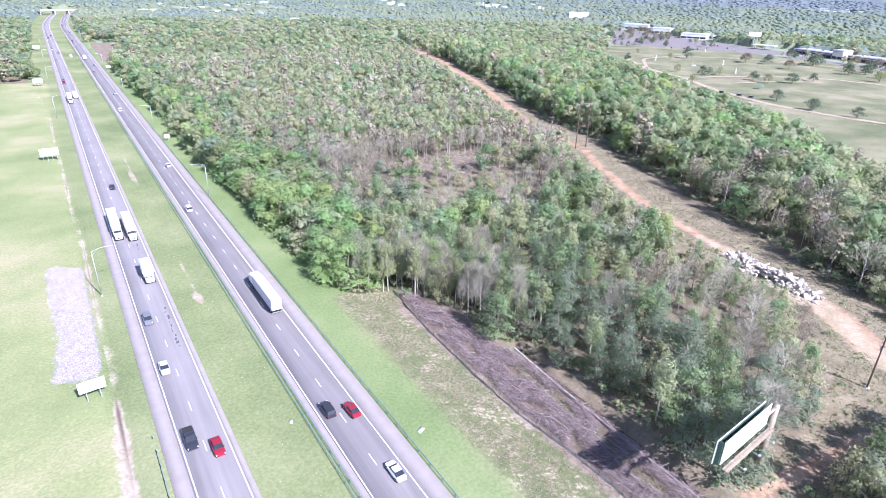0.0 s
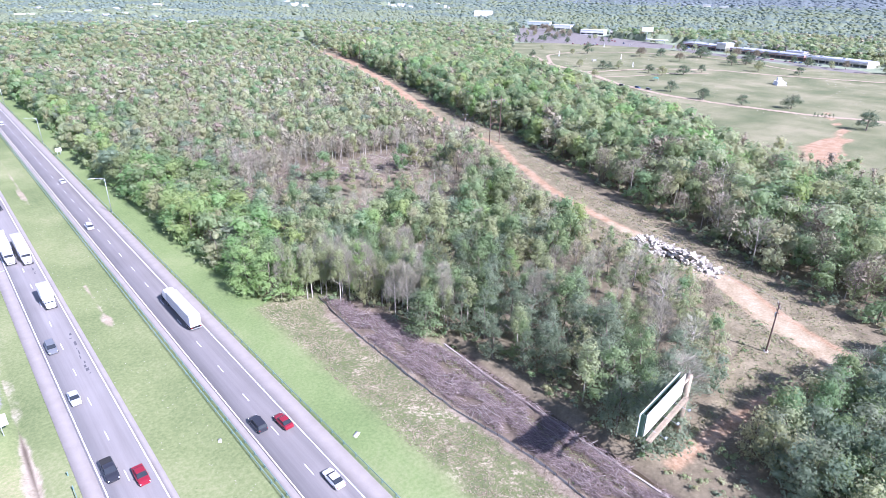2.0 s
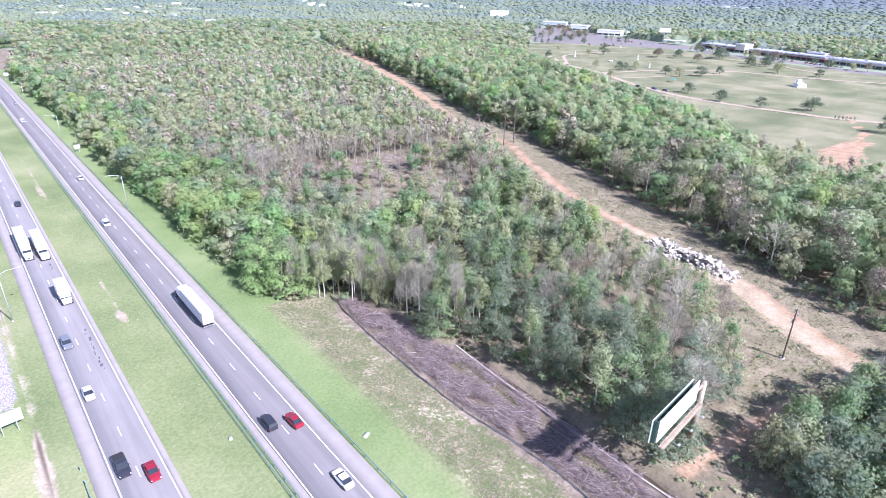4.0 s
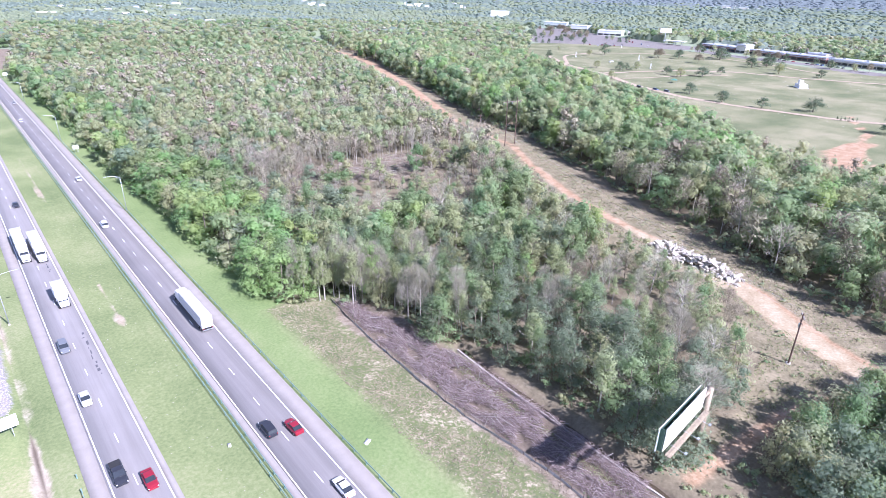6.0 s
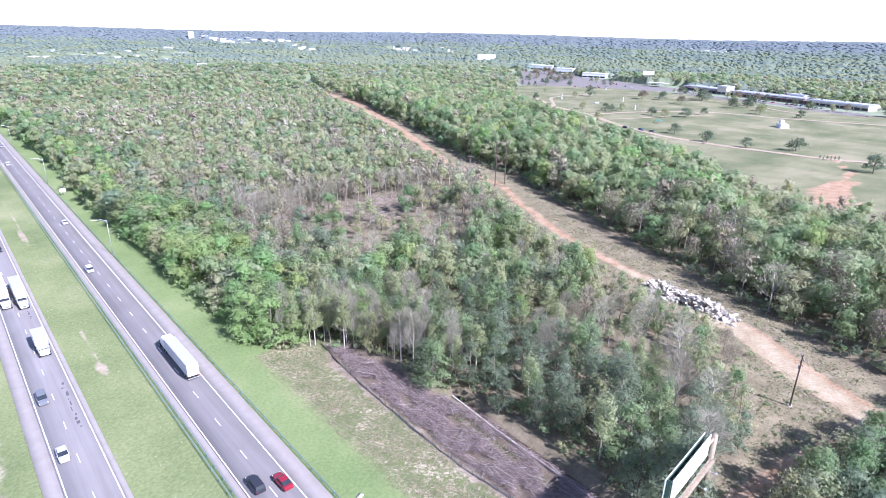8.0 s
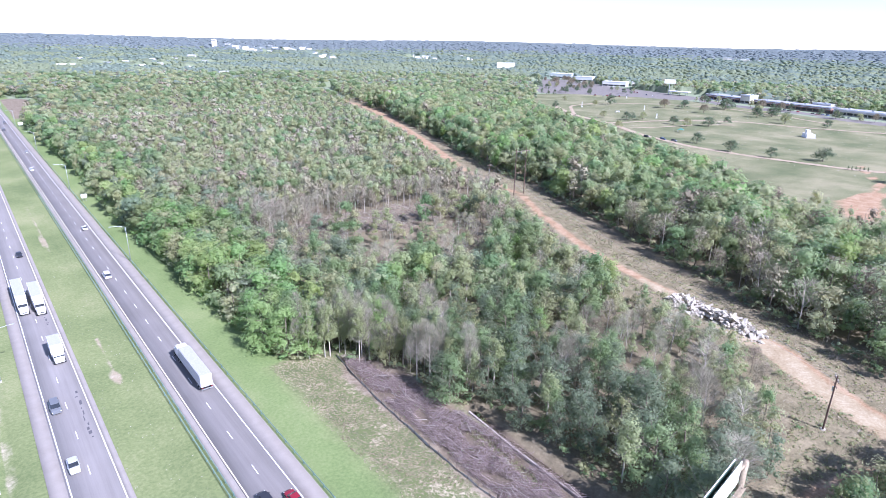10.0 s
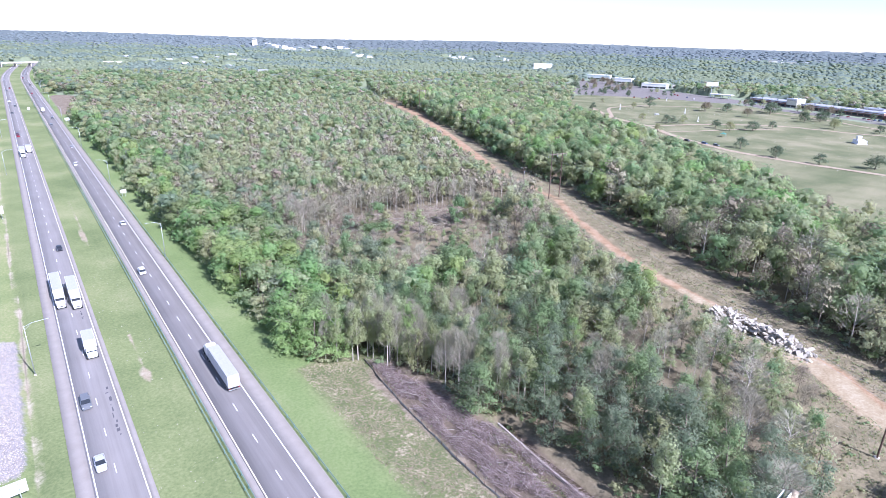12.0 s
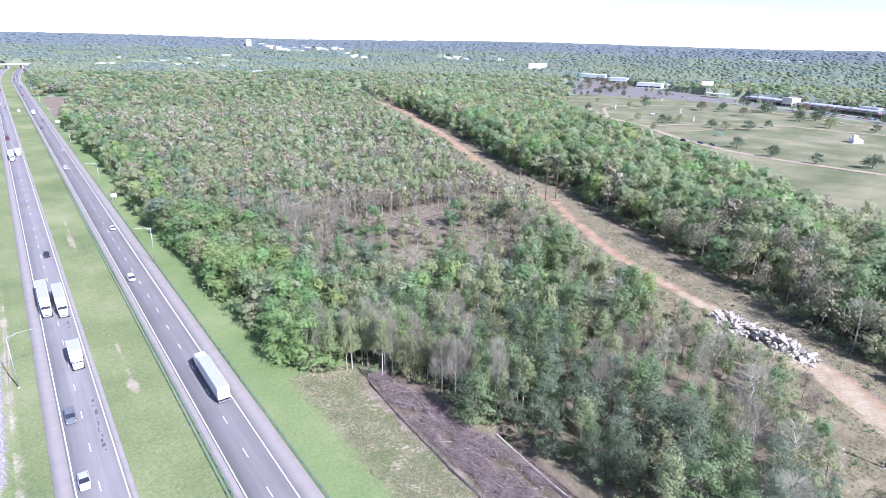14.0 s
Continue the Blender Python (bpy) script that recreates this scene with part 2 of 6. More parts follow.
# ---- building helpers ----
def mesh_from(name, verts, quads=None, tris=None, material=None, smooth=False):
    """A mesh from arrays: verts n x 3, faces n x 4 or n x 3."""
    me = bpy.data.meshes.new(name)
    verts = np.asarray(verts, np.float32)
    loops, starts, at = [], [], 0
    for f in (quads, tris):
        if f is not None and len(f):
            f = np.asarray(f, np.int32)
            loops.append(f.ravel())
            starts.append(at + np.arange(len(f), dtype=np.int32) * f.shape[1])
            at += f.size
    loops, starts = np.concatenate(loops), np.concatenate(starts)
    me.vertices.add(len(verts))
    me.vertices.foreach_set("co", verts.ravel())
    me.loops.add(len(loops))
    me.loops.foreach_set("vertex_index", loops)
    me.polygons.add(len(starts))
    me.polygons.foreach_set("loop_start", starts)
    if smooth:
        me.polygons.foreach_set("use_smooth", np.ones(len(starts), bool))
    me.update(calc_edges=True)
    if material:
        me.materials.append(material)
    return me


def child(ob, parent, label=""):
    ob.parent = parent
    if label:
        ob["label"] = label
    return ob


def part(name, bm, material, parent, label="", smooth=False):
    """Links a bmesh as one mesh object under a thing or a part."""
    me = bpy.data.meshes.new(name)
    bm.to_mesh(me)
    bm.free()
    if smooth:
        me.polygons.foreach_set("use_smooth", np.ones(len(me.polygons), bool))
    me.materials.append(material)
    return child(new(name, me), parent, label)


def box(bm, x0, y0, z0, x1, y1, z1, bevel=0.0):
    """Adds a box between two corners."""
    r = bmesh.ops.create_cube(bm, size=1.0, matrix=Matrix.LocRotScale(((x0 + x1) / 2, (y0 + y1) / 2, (z0 + z1) / 2), None, (abs(x1 - x0), abs(y1 - y0), abs(z1 - z0))))
    if bevel:
        vs = set(r["verts"])
        es = [e for e in bm.edges if e.verts[0] in vs and e.verts[1] in vs]
        bmesh.ops.bevel(bm, geom=es, offset=bevel, segments=2, affect="EDGES", clamp_overlap=True)
    return bm


def rod(bm, a, b, r0, r1=None, sides=8):
    """Adds a tapered round bar from a to b."""
    a, b = Vector(a), Vector(b)
    d = b - a
    m = Matrix.Translation((a + b) / 2) @ d.to_track_quat("Z", "Y").to_matrix().to_4x4()
    bmesh.ops.create_cone(bm, cap_ends=True, segments=sides, radius1=r0, radius2=r0 if r1 is None else r1, depth=d.length, matrix=m)
    return bm


def cubes(*boxes, bevel=0.0):
    bm = bmesh.new()
    for b in boxes:
        box(bm, *b, bevel=bevel)
    return bm


def rods(*bars, sides=8):
    bm = bmesh.new()
    for b in bars:
        rod(bm, *b, sides=sides)
    return bm


def empty(name, m, label="", category="", group="", kind=""):
    e = new(name)
    e.empty_display_size = 0.5
    e.matrix_basis = m
    return tagged(e, label, category, group, kind)


def sstep(v, a, b):
    t = np.clip((np.asarray(v, float) - a) / (b - a), 0, 1)
    return t * t * (3 - 2 * t)


def line_dist(px, py, pts):
    """Distance from points to a polyline."""
    best = np.full(np.shape(px), 1e9)
    for (ax, ay), (bx, by) in zip(pts, pts[1:]):
        dx, dy = bx - ax, by - ay
        t = np.clip(((px - ax) * dx + (py - ay) * dy) / (dx * dx + dy * dy), 0, 1)
        best = np.minimum(best, np.hypot(px - ax - t * dx, py - ay - t * dy))
    return best


def poly_sd(px, py, pts):
    """Signed distance to a polygon, positive inside."""
    px, py = np.asarray(px, float), np.asarray(py, float)
    ins = np.zeros(px.shape, bool)
    ring = list(pts) + [pts[0]]
    for (ax, ay), (bx, by) in zip(ring, ring[1:]):
        if ay != by:
            c = (ay > py) != (by > py)
            ins ^= c & (px < (bx - ax) * (py - ay) / (by - ay) + ax)
    d = line_dist(px, py, ring)
    return np.where(ins, d, -d)


# ---- plan ----
CREEK = [(45.6, 16), (44.6, 2), (44.0, -20), (43.9, -41), (43.9, -110)]
DITCH_L = [(-43, 430), (-38, 341), (-37, 253), (-36.3, 194), (-35.7, 152), (-34.9, 119), (-34.8, 94), (-34.5, 74), (-34.1, 50), (-34.9, 33), (-35.4, 14), (-36, -40)]
TRACK = [(430, 798), (352, 640), (316, 470), (250, 314), (219, 240), (198, 192), (192, 163), (183, 132), (166, 106), (156, 85), (147.3, 67.5), (142, 54), (138, 42), (135.2, 30), (132, 18), (124, -5), (121, -16), (112, -29), (104, -48), (100, -90)]
PATH_R = [(113, -54), (102, -50.5), (91.7, -46.5), (78.3, -41.2), (60.4, -38.8), (49.5, -38.2)]
FIELD = [(425, 345), (352, 208), (308, 128), (288, 86), (250, 45), (222, 10), (205, -30), (230, -150), (760, -150), (672, 112), (690, 180), (705, 230), (718, 290), (735, 350), (725, 410), (690, 480), (640, 535), (560, 470)]
WOOD_1 = [(19, 57), (18.5, 100), (16.5, 148), (15, 190), (15, 250), (17, 320), (16, 400), (15, 540), (34, 640), (40, 700), (400, 800), (335, 632), (296, 480), (246, 328), (217, 253), (191, 197), (183, 163), (173, 128), (154, 88), (138, 64), (129, 44), (123, 24), (117, 2), (110, -14), (99, -24), (87, -31), (74, -36), (62, -35.5), (47.5, -35), (47, 10), (43, 18), (39, 40), (33, 52)]
CLEARING = [(70, 154), (76, 142), (86, 134), (96, 126), (106, 122), (118, 128), (132, 124), (145, 130), (158, 138), (152, 149), (138, 150), (122, 156), (104, 154), (88, 160), (74, 158)]
WOOD_2 = [(450, 800), (365, 640), (323, 474), (258, 290), (216, 195), (203, 138), (186, 102), (178, 79), (167, 59), (161, 36), (153, 20), (144, 0), (136, -20), (122, -60), (210, -60), (205, -25), (222, 12), (250, 47), (286, 88), (306, 130), (350, 210), (422, 346), (560, 450), (690, 600), (700, 800)]
WOOD_3 = [(56, -43.5), (74, -45), (88, -49), (102, -52.5), (118, -57), (118, -120), (54, -120)]
LOTS = [[(735, 352), (775, 352), (752, 288), (736, 222), (722, 170), (700, 100), (672, 112), (690, 180), (705, 230), (718, 290)], [(640, 535), (690, 480), (725, 410), (735, 350), (800, 362), (815, 430), (850, 540), (890, 640), (925, 720), (900, 760), (800, 670), (712, 610)]]

SCRUB = [(50, -35), (74, -35), (96, -29), (108, -19), (116, -8), (121, 4), (126, 14), (121, -10), (113, -20), (109, -28), (102, -43), (92, -43.5), (84, -40.5), (72, -37.5), (60, -37.5), (50, -36.8)]
BRUSH = [(33.5, 53), (36, 50.5), (40, 32), (43.0, 12), (43.2, -10), (42.3, -42), (42, -70), (32.6, -70), (32.8, -33), (32.8, -20), (31.3, 0), (31.8, 33)]
BARE_PATCH = [(10, 565), (12, 640), (13, 785), (38, 765), (34, 690), (26, 610)]
GRAVEL = [(-44, 110), (-36.2, 105), (-36.2, 76), (-36.3, 52), (-38, 49), (-44.2, 51), (-42.6, 68), (-44.0, 90)]


def height(x, y):
    """Ground level."""
    x, y = np.asarray(x, float), np.asarray(y, float)
    z = -2.2 * sstep(x, 12, 31) * (1 - sstep(x, 70, 105)) * (1 - 0.8 * sstep(y, 60, 200))
    z = z - 0.45 * np.exp(-((x + 11.7) / 3.2) ** 2) * (1 - sstep(y, 900, 1100))
    d = line_dist(x, y, CREEK)
    z = z - 1.5 * (1 - sstep(d, 0.7, 1.5))
    d = line_dist(x, y, DITCH_L)
    z = z - 0.7 * (1 - sstep(d, 0.3, 1.5))
    r = np.hypot(x, y)
    z = z + 46 * sstep(r, 1300, 4300) ** 1.2 * (0.86 + 0.14 * np.sin(np.arctan2(x, y) * 9 + 1.0)) * (1 - 0.75 * sstep(-x, 0, 60) * (1 - sstep(r, 1500, 2500)))
    rough = 1 - np.maximum((1 - sstep(np.abs(x + 13) - 20.5, 0, 3)), 0)
    z = z + 0.12 * rough * np.sin(x * 0.9 + 2 * np.sin(y * 0.31)) * np.cos(y * 0.7 + np.sin(x * 0.37))
    return z


def gh(x, y):
    return float(height(np.array([x]), np.array([y]))[0])


def bend(y):
    """Sideways shift of the highway, which curves to the east beyond a kilometre."""
    return 60.0 * sstep(y, 1000, 2000)


# ---- ground ----
def graded(lo, a, b, hi, step, grow):
    out, s, v = list(np.arange(a, b + 1e-6, step)), step, b
    while v < hi:
        s *= grow
        v += s
        out.append(v)
    s, v = step, a
    while v > lo:
        s *= grow
        v -= s
        out.insert(0, v)
    return np.array(out)


gx = graded(-2600, -60, 140, 4700, 1.4, 1.06)
gy = graded(-1500, -75, 175, 4700, 1.4, 1.06)
X, Y = np.meshgrid(gx, gy)
Z = height(X, Y)
Z -= 0.10 * (1 - sstep(np.abs(X + 23.45 - bend(Y) + 2) - 6.0, 0, 1.5)) + 0.10 * (1 - sstep(np.abs(X - 1.0 - bend(Y)) - 5.4, 0, 1.5))
nx, ny = len(gx), len(gy)
idx = np.arange(nx * ny).reshape(ny, nx)
quads = np.stack([idx[:-1, :-1], idx[:-1, 1:], idx[1:, 1:], idx[1:, :-1]], -1).reshape(-1, 4)
ground_mesh = mesh_from("ground", np.stack([X, Y, Z], -1).reshape(-1, 3), quads, material=GROUND, smooth=True)
U, V = X - bend(Y), Y
grass = np.minimum(np.where(V > 58, 21.0, 17.5) - U - 3 * sstep(-V, 0, 60), U + 47)
left_field = np.minimum(-34 - U, 470 - V)
grass = np.maximum(grass, np.minimum(left_field - 3, 3.5 + 4 * np.sin(U * 0.06 + 1) * np.sin(V * 0.021)))
zones = {
    "grass": grass,
    "dry": np.minimum(np.minimum(44 - X, X - 13), 60 - Y),
    "field": np.maximum(poly_sd(X, Y, FIELD), np.minimum(left_field, 6)),
    "verge": np.minimum(U - 7.4, np.where(V > 58, 21.0, 15.5) - U - 3 * sstep(-V, 0, 60)),
    "meadow": left_field - 1.5,
    "far": np.hypot(X, Y) - 700,
    "clearing": np.maximum(np.maximum(poly_sd(X, Y, CLEARING), poly_sd(X, Y, BARE_PATCH)), 5 - np.hypot((X - 36.5) / 1.3, np.clip(np.abs(Y - 5) - 40, 0, 99))),
    "corridor": np.maximum(poly_sd(X, Y, SCRUB), np.where(Y < 700, 15 - line_dist(X + 0, Y - 4, TRACK) - 4 * sstep(Y, 100, 200), -9)),
    "clay": np.maximum(np.maximum(np.maximum(1.9 + 2.4 * sstep(-Y, -10, 20) + 3.4 * sstep(Y, 170, 320) - line_dist(X, Y, TRACK), 1.35 - line_dist(X, Y, PATH_R)),
                       np.maximum(np.maximum(7.5 - np.hypot((X - 318) / 4.0, Y - 25), 7 - np.hypot((X - 288) / 2.6, Y - 16)), 2.5 - line_dist(X, Y, [(430, 60), (364, 30), (325, 24), (292, 4)])) + 2.2 * np.sin(X * 0.13) * np.sin(Y * 0.37 + 1)), -9),
    "sand": np.maximum(np.maximum(0.45 + 0.85 * sstep(-Y, -46, -18) + 0.3 * np.sin(Y * 0.41) * np.sin(Y * 0.157 + 1) - line_dist(X, Y, DITCH_L), 2.2 - line_dist(X, Y, [(454, 276), (416, 220), (395, 161), (394, 118), (398, 82), (403, 57), (414, 32), (430, -20)])),
            np.maximum(2.0 - line_dist(X, Y, [(454, 276), (470, 330), (540, 400)]), 2.4 - line_dist(X, Y, [(464, 270), (541, 245), (580, 206), (587, 155), (616, 87), (640, 30)]))),
    "mud": np.maximum(np.maximum(1.1 - line_dist(X, Y, CREEK), np.minimum(poly_sd(X, Y, BRUSH), 0.25)), 0.1 + 0.35 * sstep(-Y, -60, -25) - line_dist(X, Y, DITCH_L)),
    "beige": np.minimum(1.6 + 2.0 * sstep(-Y, -24, 10) - line_dist(X + 0.8, Y, TRACK), 34 - Y + 0 * X),
    "gravel": poly_sd(X, Y, GRAVEL) + 0.3,
    "wash": np.maximum(np.maximum(0.35 - line_dist(X, Y, [(-12.5, 70), (-12.9, 84), (-12.4, 96)]), 1.1 - np.hypot(X + 12.6, (Y - 73) / 3.2)),
                       np.maximum(0.45 - line_dist(X, Y, [(-13.0, 176), (-12.8, 215), (-13.1, 250)]), 1.0 - np.hypot(X + 13.0, (Y - 190) / 9))),
    "lot": np.maximum(poly_sd(X, Y, LOTS[0]), poly_sd(X, Y, LOTS[1])),
}
for name, value in zones.items():
    a = ground_mesh.attributes.new(name, "FLOAT", "POINT")
    a.data.foreach_set("value", np.clip(value, -60, 60).astype(np.float32).ravel())
ground = tagged(new("ground", ground_mesh), "grass, bare clay and leaf litter over gently rolling land", "ground", kind="structure")

# far buildings: bearing (x share), distance, width, height
HOUSES = [(0.1317, 1500, 34, 7), (0.183, 1560, 16, 6), (0.226, 1450, 14, 6), (0.249, 1520, 16, 6), (0.2925, 1950, 22, 7), (0.333, 1180, 16, 6), (0.205, 1640, 14, 6),
          (0.15, 1800, 14, 6), (0.27, 1800, 14, 6), (0.31, 1650, 14, 6), (0.24, 1760, 14, 6), (0.285, 1380, 13, 6)]
TOWN = [(0.3244, 2950, 26, 34), (0.348, 2900, 60, 14), (0.362, 2750, 44, 12), (0.3718, 2600, 56, 14), (0.385, 2800, 44, 8), (0.4035, 2850, 80, 10), (0.42, 2900, 60, 9),
        (0.4272, 2700, 64, 9), (0.44, 2850, 44, 8), (0.451, 2750, 74, 10), (0.466, 2150, 44, 9), (0.482, 2080, 52, 9), (0.46, 2400, 34, 8), (0.395, 2500, 44, 9),
        (0.5965, 2150, 52, 9), (0.618, 2100, 40, 8), (0.604, 2250, 30, 8), (0.66, 2080, 22, 12), (0.897, 2650, 60, 9), (0.9056, 2600, 110, 10), (0.914, 2650, 60, 8)]


def bearing(b, d):
    return -25 + b * d, -57 + math.sqrt(1 - b * b) * d


FAR_SITES = [(*bearing(b, d), 220 if d > 2000 else 70) for b, d, w, h in HOUSES + TOWN]
FAR_SITES += [(797, 340, 45), (785, 310, 45), (775, 262, 45), (763, 212, 45), (748, 150, 45), (742, 120, 45), (1090, 1060, 120), (960, 760, 90), (930, 690, 80), (880, 565, 60), (925, 540, 40), (820, 400, 40)]


# ---- highway ----
def ribbon(name, x0, x1, y0, y1, z, material, parent=None, label="", step=None, thick=0.0):
    """A strip of road surface between two offsets, following the bend."""
    ys = np.arange(y0, y1 + 0.1, step or 15.0)
    if ys[-1] < y1:
        ys = np.append(ys, y1)
    v, q = [], []
    lift = np.where(ys > 1300, height(np.full(len(ys), 20.0), ys), 0)
    lift = np.maximum.accumulate(lift)
    for y, l in zip(ys, lift):
        b = float(bend(y))
        v += [(x0 + b, y, z + l), (x1 + b, y, z + l)]
    for i in range(len(ys) - 1):
        k = 2 * i
        q.append((k, k + 1, k + 3, k + 2))
    if thick:
        n = len(v)
        v += [(a, b, c - thick) for a, b, c in v]
        for i in range(len(ys) - 1):
            k = 2 * i
            q += [(k + n, k, k + 2, k + 2 + n), (k + 1, k + 1 + n, k + 3 + n, k + 3)]
    ob = new(name, mesh_from(name, v, q, material=material))
    if parent:
        child(ob, parent, label)
    return ob


DASH = mesh_from("lane_dash", [(-0.075, -1.5, 0), (0.075, -1.5, 0), (0.075, 1.5, 0), (-0.075, 1.5, 0)], [(0, 1, 2, 3)], material=PAINT_WHITE)


def carriageway(name, c, left, right, lines, yellow_left, first, label, surface):
    """Asphalt lanes about the centre c, with shoulders and painted lines."""
    road = tagged(ribbon(name, c - 3.9, c + 3.9, -250, 1700, 0.012, surface, thick=0.3), label, "road", "highway carriageways", "structure")
    for k, (a, b) in enumerate(((left, c - 3.9), (c + 3.9, right))):
        ribbon("shoulder", a, b, -250, 1700, 0.006, SHOULDER, road, "pale worn asphalt shoulder", thick=0.25)
    for x, yel in ((lines[0], yellow_left), (lines[1], not yellow_left)):
        ribbon("edge_line", x - 0.1, x + 0.1, -250, 1650, 0.020, PAINT_YELLOW if yel else PAINT_WHITE, road, "worn cream edge line" if yel else "white edge line")
    far_v, far_q = [], []
    for k in range(-16, 134):
        y = first + 12.192 * k
        if -40 < y < 560:
            d = child(new("lane_dash", DASH), road)
            d.matrix_basis = Matrix.Translation((c, y, 0.021))
        else:
            b, n = float(bend(y)), len(far_v)
            far_v += [(c + b - 0.075, y - 1.5, 0.021), (c + b + 0.075, y - 1.5, 0.021), (c + b + 0.075, y + 1.5, 0.021), (c + b - 0.075, y + 1.5, 0.021)]
            far_q.append((n, n + 1, n + 2, n + 3))
    child(new("far_dashes", mesh_from("far_dashes", far_v, far_q, material=PAINT_WHITE)), road)
    return road


road_right = carriageway("road_northbound", 0.0, -5.2, 7.1, (-3.6, 3.65), True, 0.0, "grey asphalt highway carriageway with white lane dashes", ASPHALT_DARK)
road_left = carriageway("road_southbound", -23.2, -29.65, -18.25, (-26.7, -19.45), False, 5.8, "grey asphalt highway carriageway with tar patches", ASPHALT)


# ---- trees ----
rng = np.random.default_rng(7)


def ico():
    """Unit icosahedron as arrays."""
    bm = bmesh.new()
    bmesh.ops.create_icosphere(bm, subdivisions=1, radius=1.0)
    out = np.array([v.co[:] for v in bm.verts]), np.array([[v.index for v in f.verts] for f in bm.faces])
    bm.free()
    return out


ICO_V, ICO_F = ico()


def crown_arrays(kind, seed, quads, leaf, height_m, radius, jitter=0.32, up=0.2, lobes=24, core=0.0):
    """Leaf clumps of one crown: small leaves on uneven lobes about the limbs; core: size of the dense inner foliage of each lobe."""
    r = np.random.default_rng(seed)
    z0 = height_m * (0.13 if kind == "round" else 0.33 if kind == "tall" else 0.10)
    grow = min(1.7, (24 / lobes) ** 0.36)
    tall = 0.85 if kind == "low" else 1.2
    c = []
    for i in range(lobes):
        a = 2.4 * i + r.uniform(0, 1)
        h = r.uniform(0.08, 0.95)
        w = radius * (0.95 - 0.75 * h ** 2.2 if kind != "tall" else 0.75 - 0.45 * h) * r.uniform(0.35, 0.8)
        c.append((w * math.cos(a), w * math.sin(a), z0 + h * (height_m - z0) * 0.86, grow * radius * r.uniform(0.22, 0.40) * (1.08 - 0.42 * h)))
    c.append((0, 0, height_m - radius * 0.4 * grow, radius * 0.42 * grow ** 0.5))
    c = np.array(c)
    w = c[:, 3] ** 2
    pick = r.choice(len(c), quads, p=w / w.sum())
    d = r.normal(size=(quads, 3))
    d /= np.linalg.norm(d, axis=1)[:, None]
    d[:, 2] = np.where(d[:, 2] < -0.3, -d[:, 2] * 0.6, d[:, 2])
    rad = c[pick, 3] * (max(0.4, core * 0.85) + (1.4 - max(0.4, core * 0.85)) * r.random(quads) ** 0.85)
    p = c[pick, :3] + d * rad[:, None] * np.array([1, 1, tall])
    nrm = d + r.normal(size=(quads, 3)) * jitter + np.array([0, 0, up])
    nrm /= np.linalg.norm(nrm, axis=1)[:, None]
    lean = r.normal(size=(quads, 3)) * (1.0 if kind == "low" else 0.45) + np.array([0, 0, 0.0 if kind == "low" else 1.0])
    t = np.cross(nrm, lean)
    t /= np.linalg.norm(t, axis=1)[:, None]
    b = np.cross(nrm, t)
    s = leaf * r.uniform(0.5, 1.2, quads)[:, None] * (1.0 if kind == "low" else 0.8)
    el = r.uniform(0.6, 1.1, quads)[:, None] * (1.0 if kind == "low" else 1.6)
    v = np.stack([p - t * s - b * s * el * 0.5, p + t * s - b * s * el * r.uniform(0.1, 0.7, quads)[:, None], p + b * s * el + t * s * r.uniform(-0.5, 0.5, quads)[:, None]], 1).reshape(-1, 3)
    f = np.arange(quads * 3).reshape(-1, 3)
    if core:
        k = len(c)
        rough = r.uniform(0.68, 1.22, (k, 12, 1))
        m = c[:, None, :3] + ICO_V[None] * rough * (c[:, 3] * core)[:, None, None] * np.array([1, 1, tall])
        f = np.concatenate([f, (ICO_F[None] + len(v) + np.arange(k)[:, None, None] * 12).reshape(-1, 3)])
        v = np.concatenate([v, m.reshape(-1, 3)])
    return v, f


def twig_arrays(seed, quads, height_m, radius, width=0.05):
    """Bare crown: thin twigs that rise outwards from the limbs."""
    r = np.random.default_rng(seed)
    n = quads
    h = r.random(n) ** 0.8
    a = r.uniform(0, 2 * math.pi, n)
    w = radius * (1 - 0.75 * h ** 2.5) * np.sqrt(r.random(n))
    p = np.stack([w * np.cos(a), w * np.sin(a), height_m * (0.32 + 0.62 * h)], 1)
    d = np.stack([np.cos(a), np.sin(a), np.full(n, 1.3)], 1) + r.normal(size=(n, 3)) * 0.5
    d /= np.linalg.norm(d, axis=1)[:, None]
    L = r.uniform(0.5, 1.5, n)[:, None] * radius * 0.36
    s = np.cross(d, r.normal(size=(n, 3)))
    s /= np.linalg.norm(s, axis=1)[:, None]
    s *= width * r.uniform(0.6, 1.6, n)[:, None]
    v = np.stack([p - s, p + s, p + d * L], 1).reshape(-1, 3)
    return v, np.arange(n * 3).reshape(-1, 3)


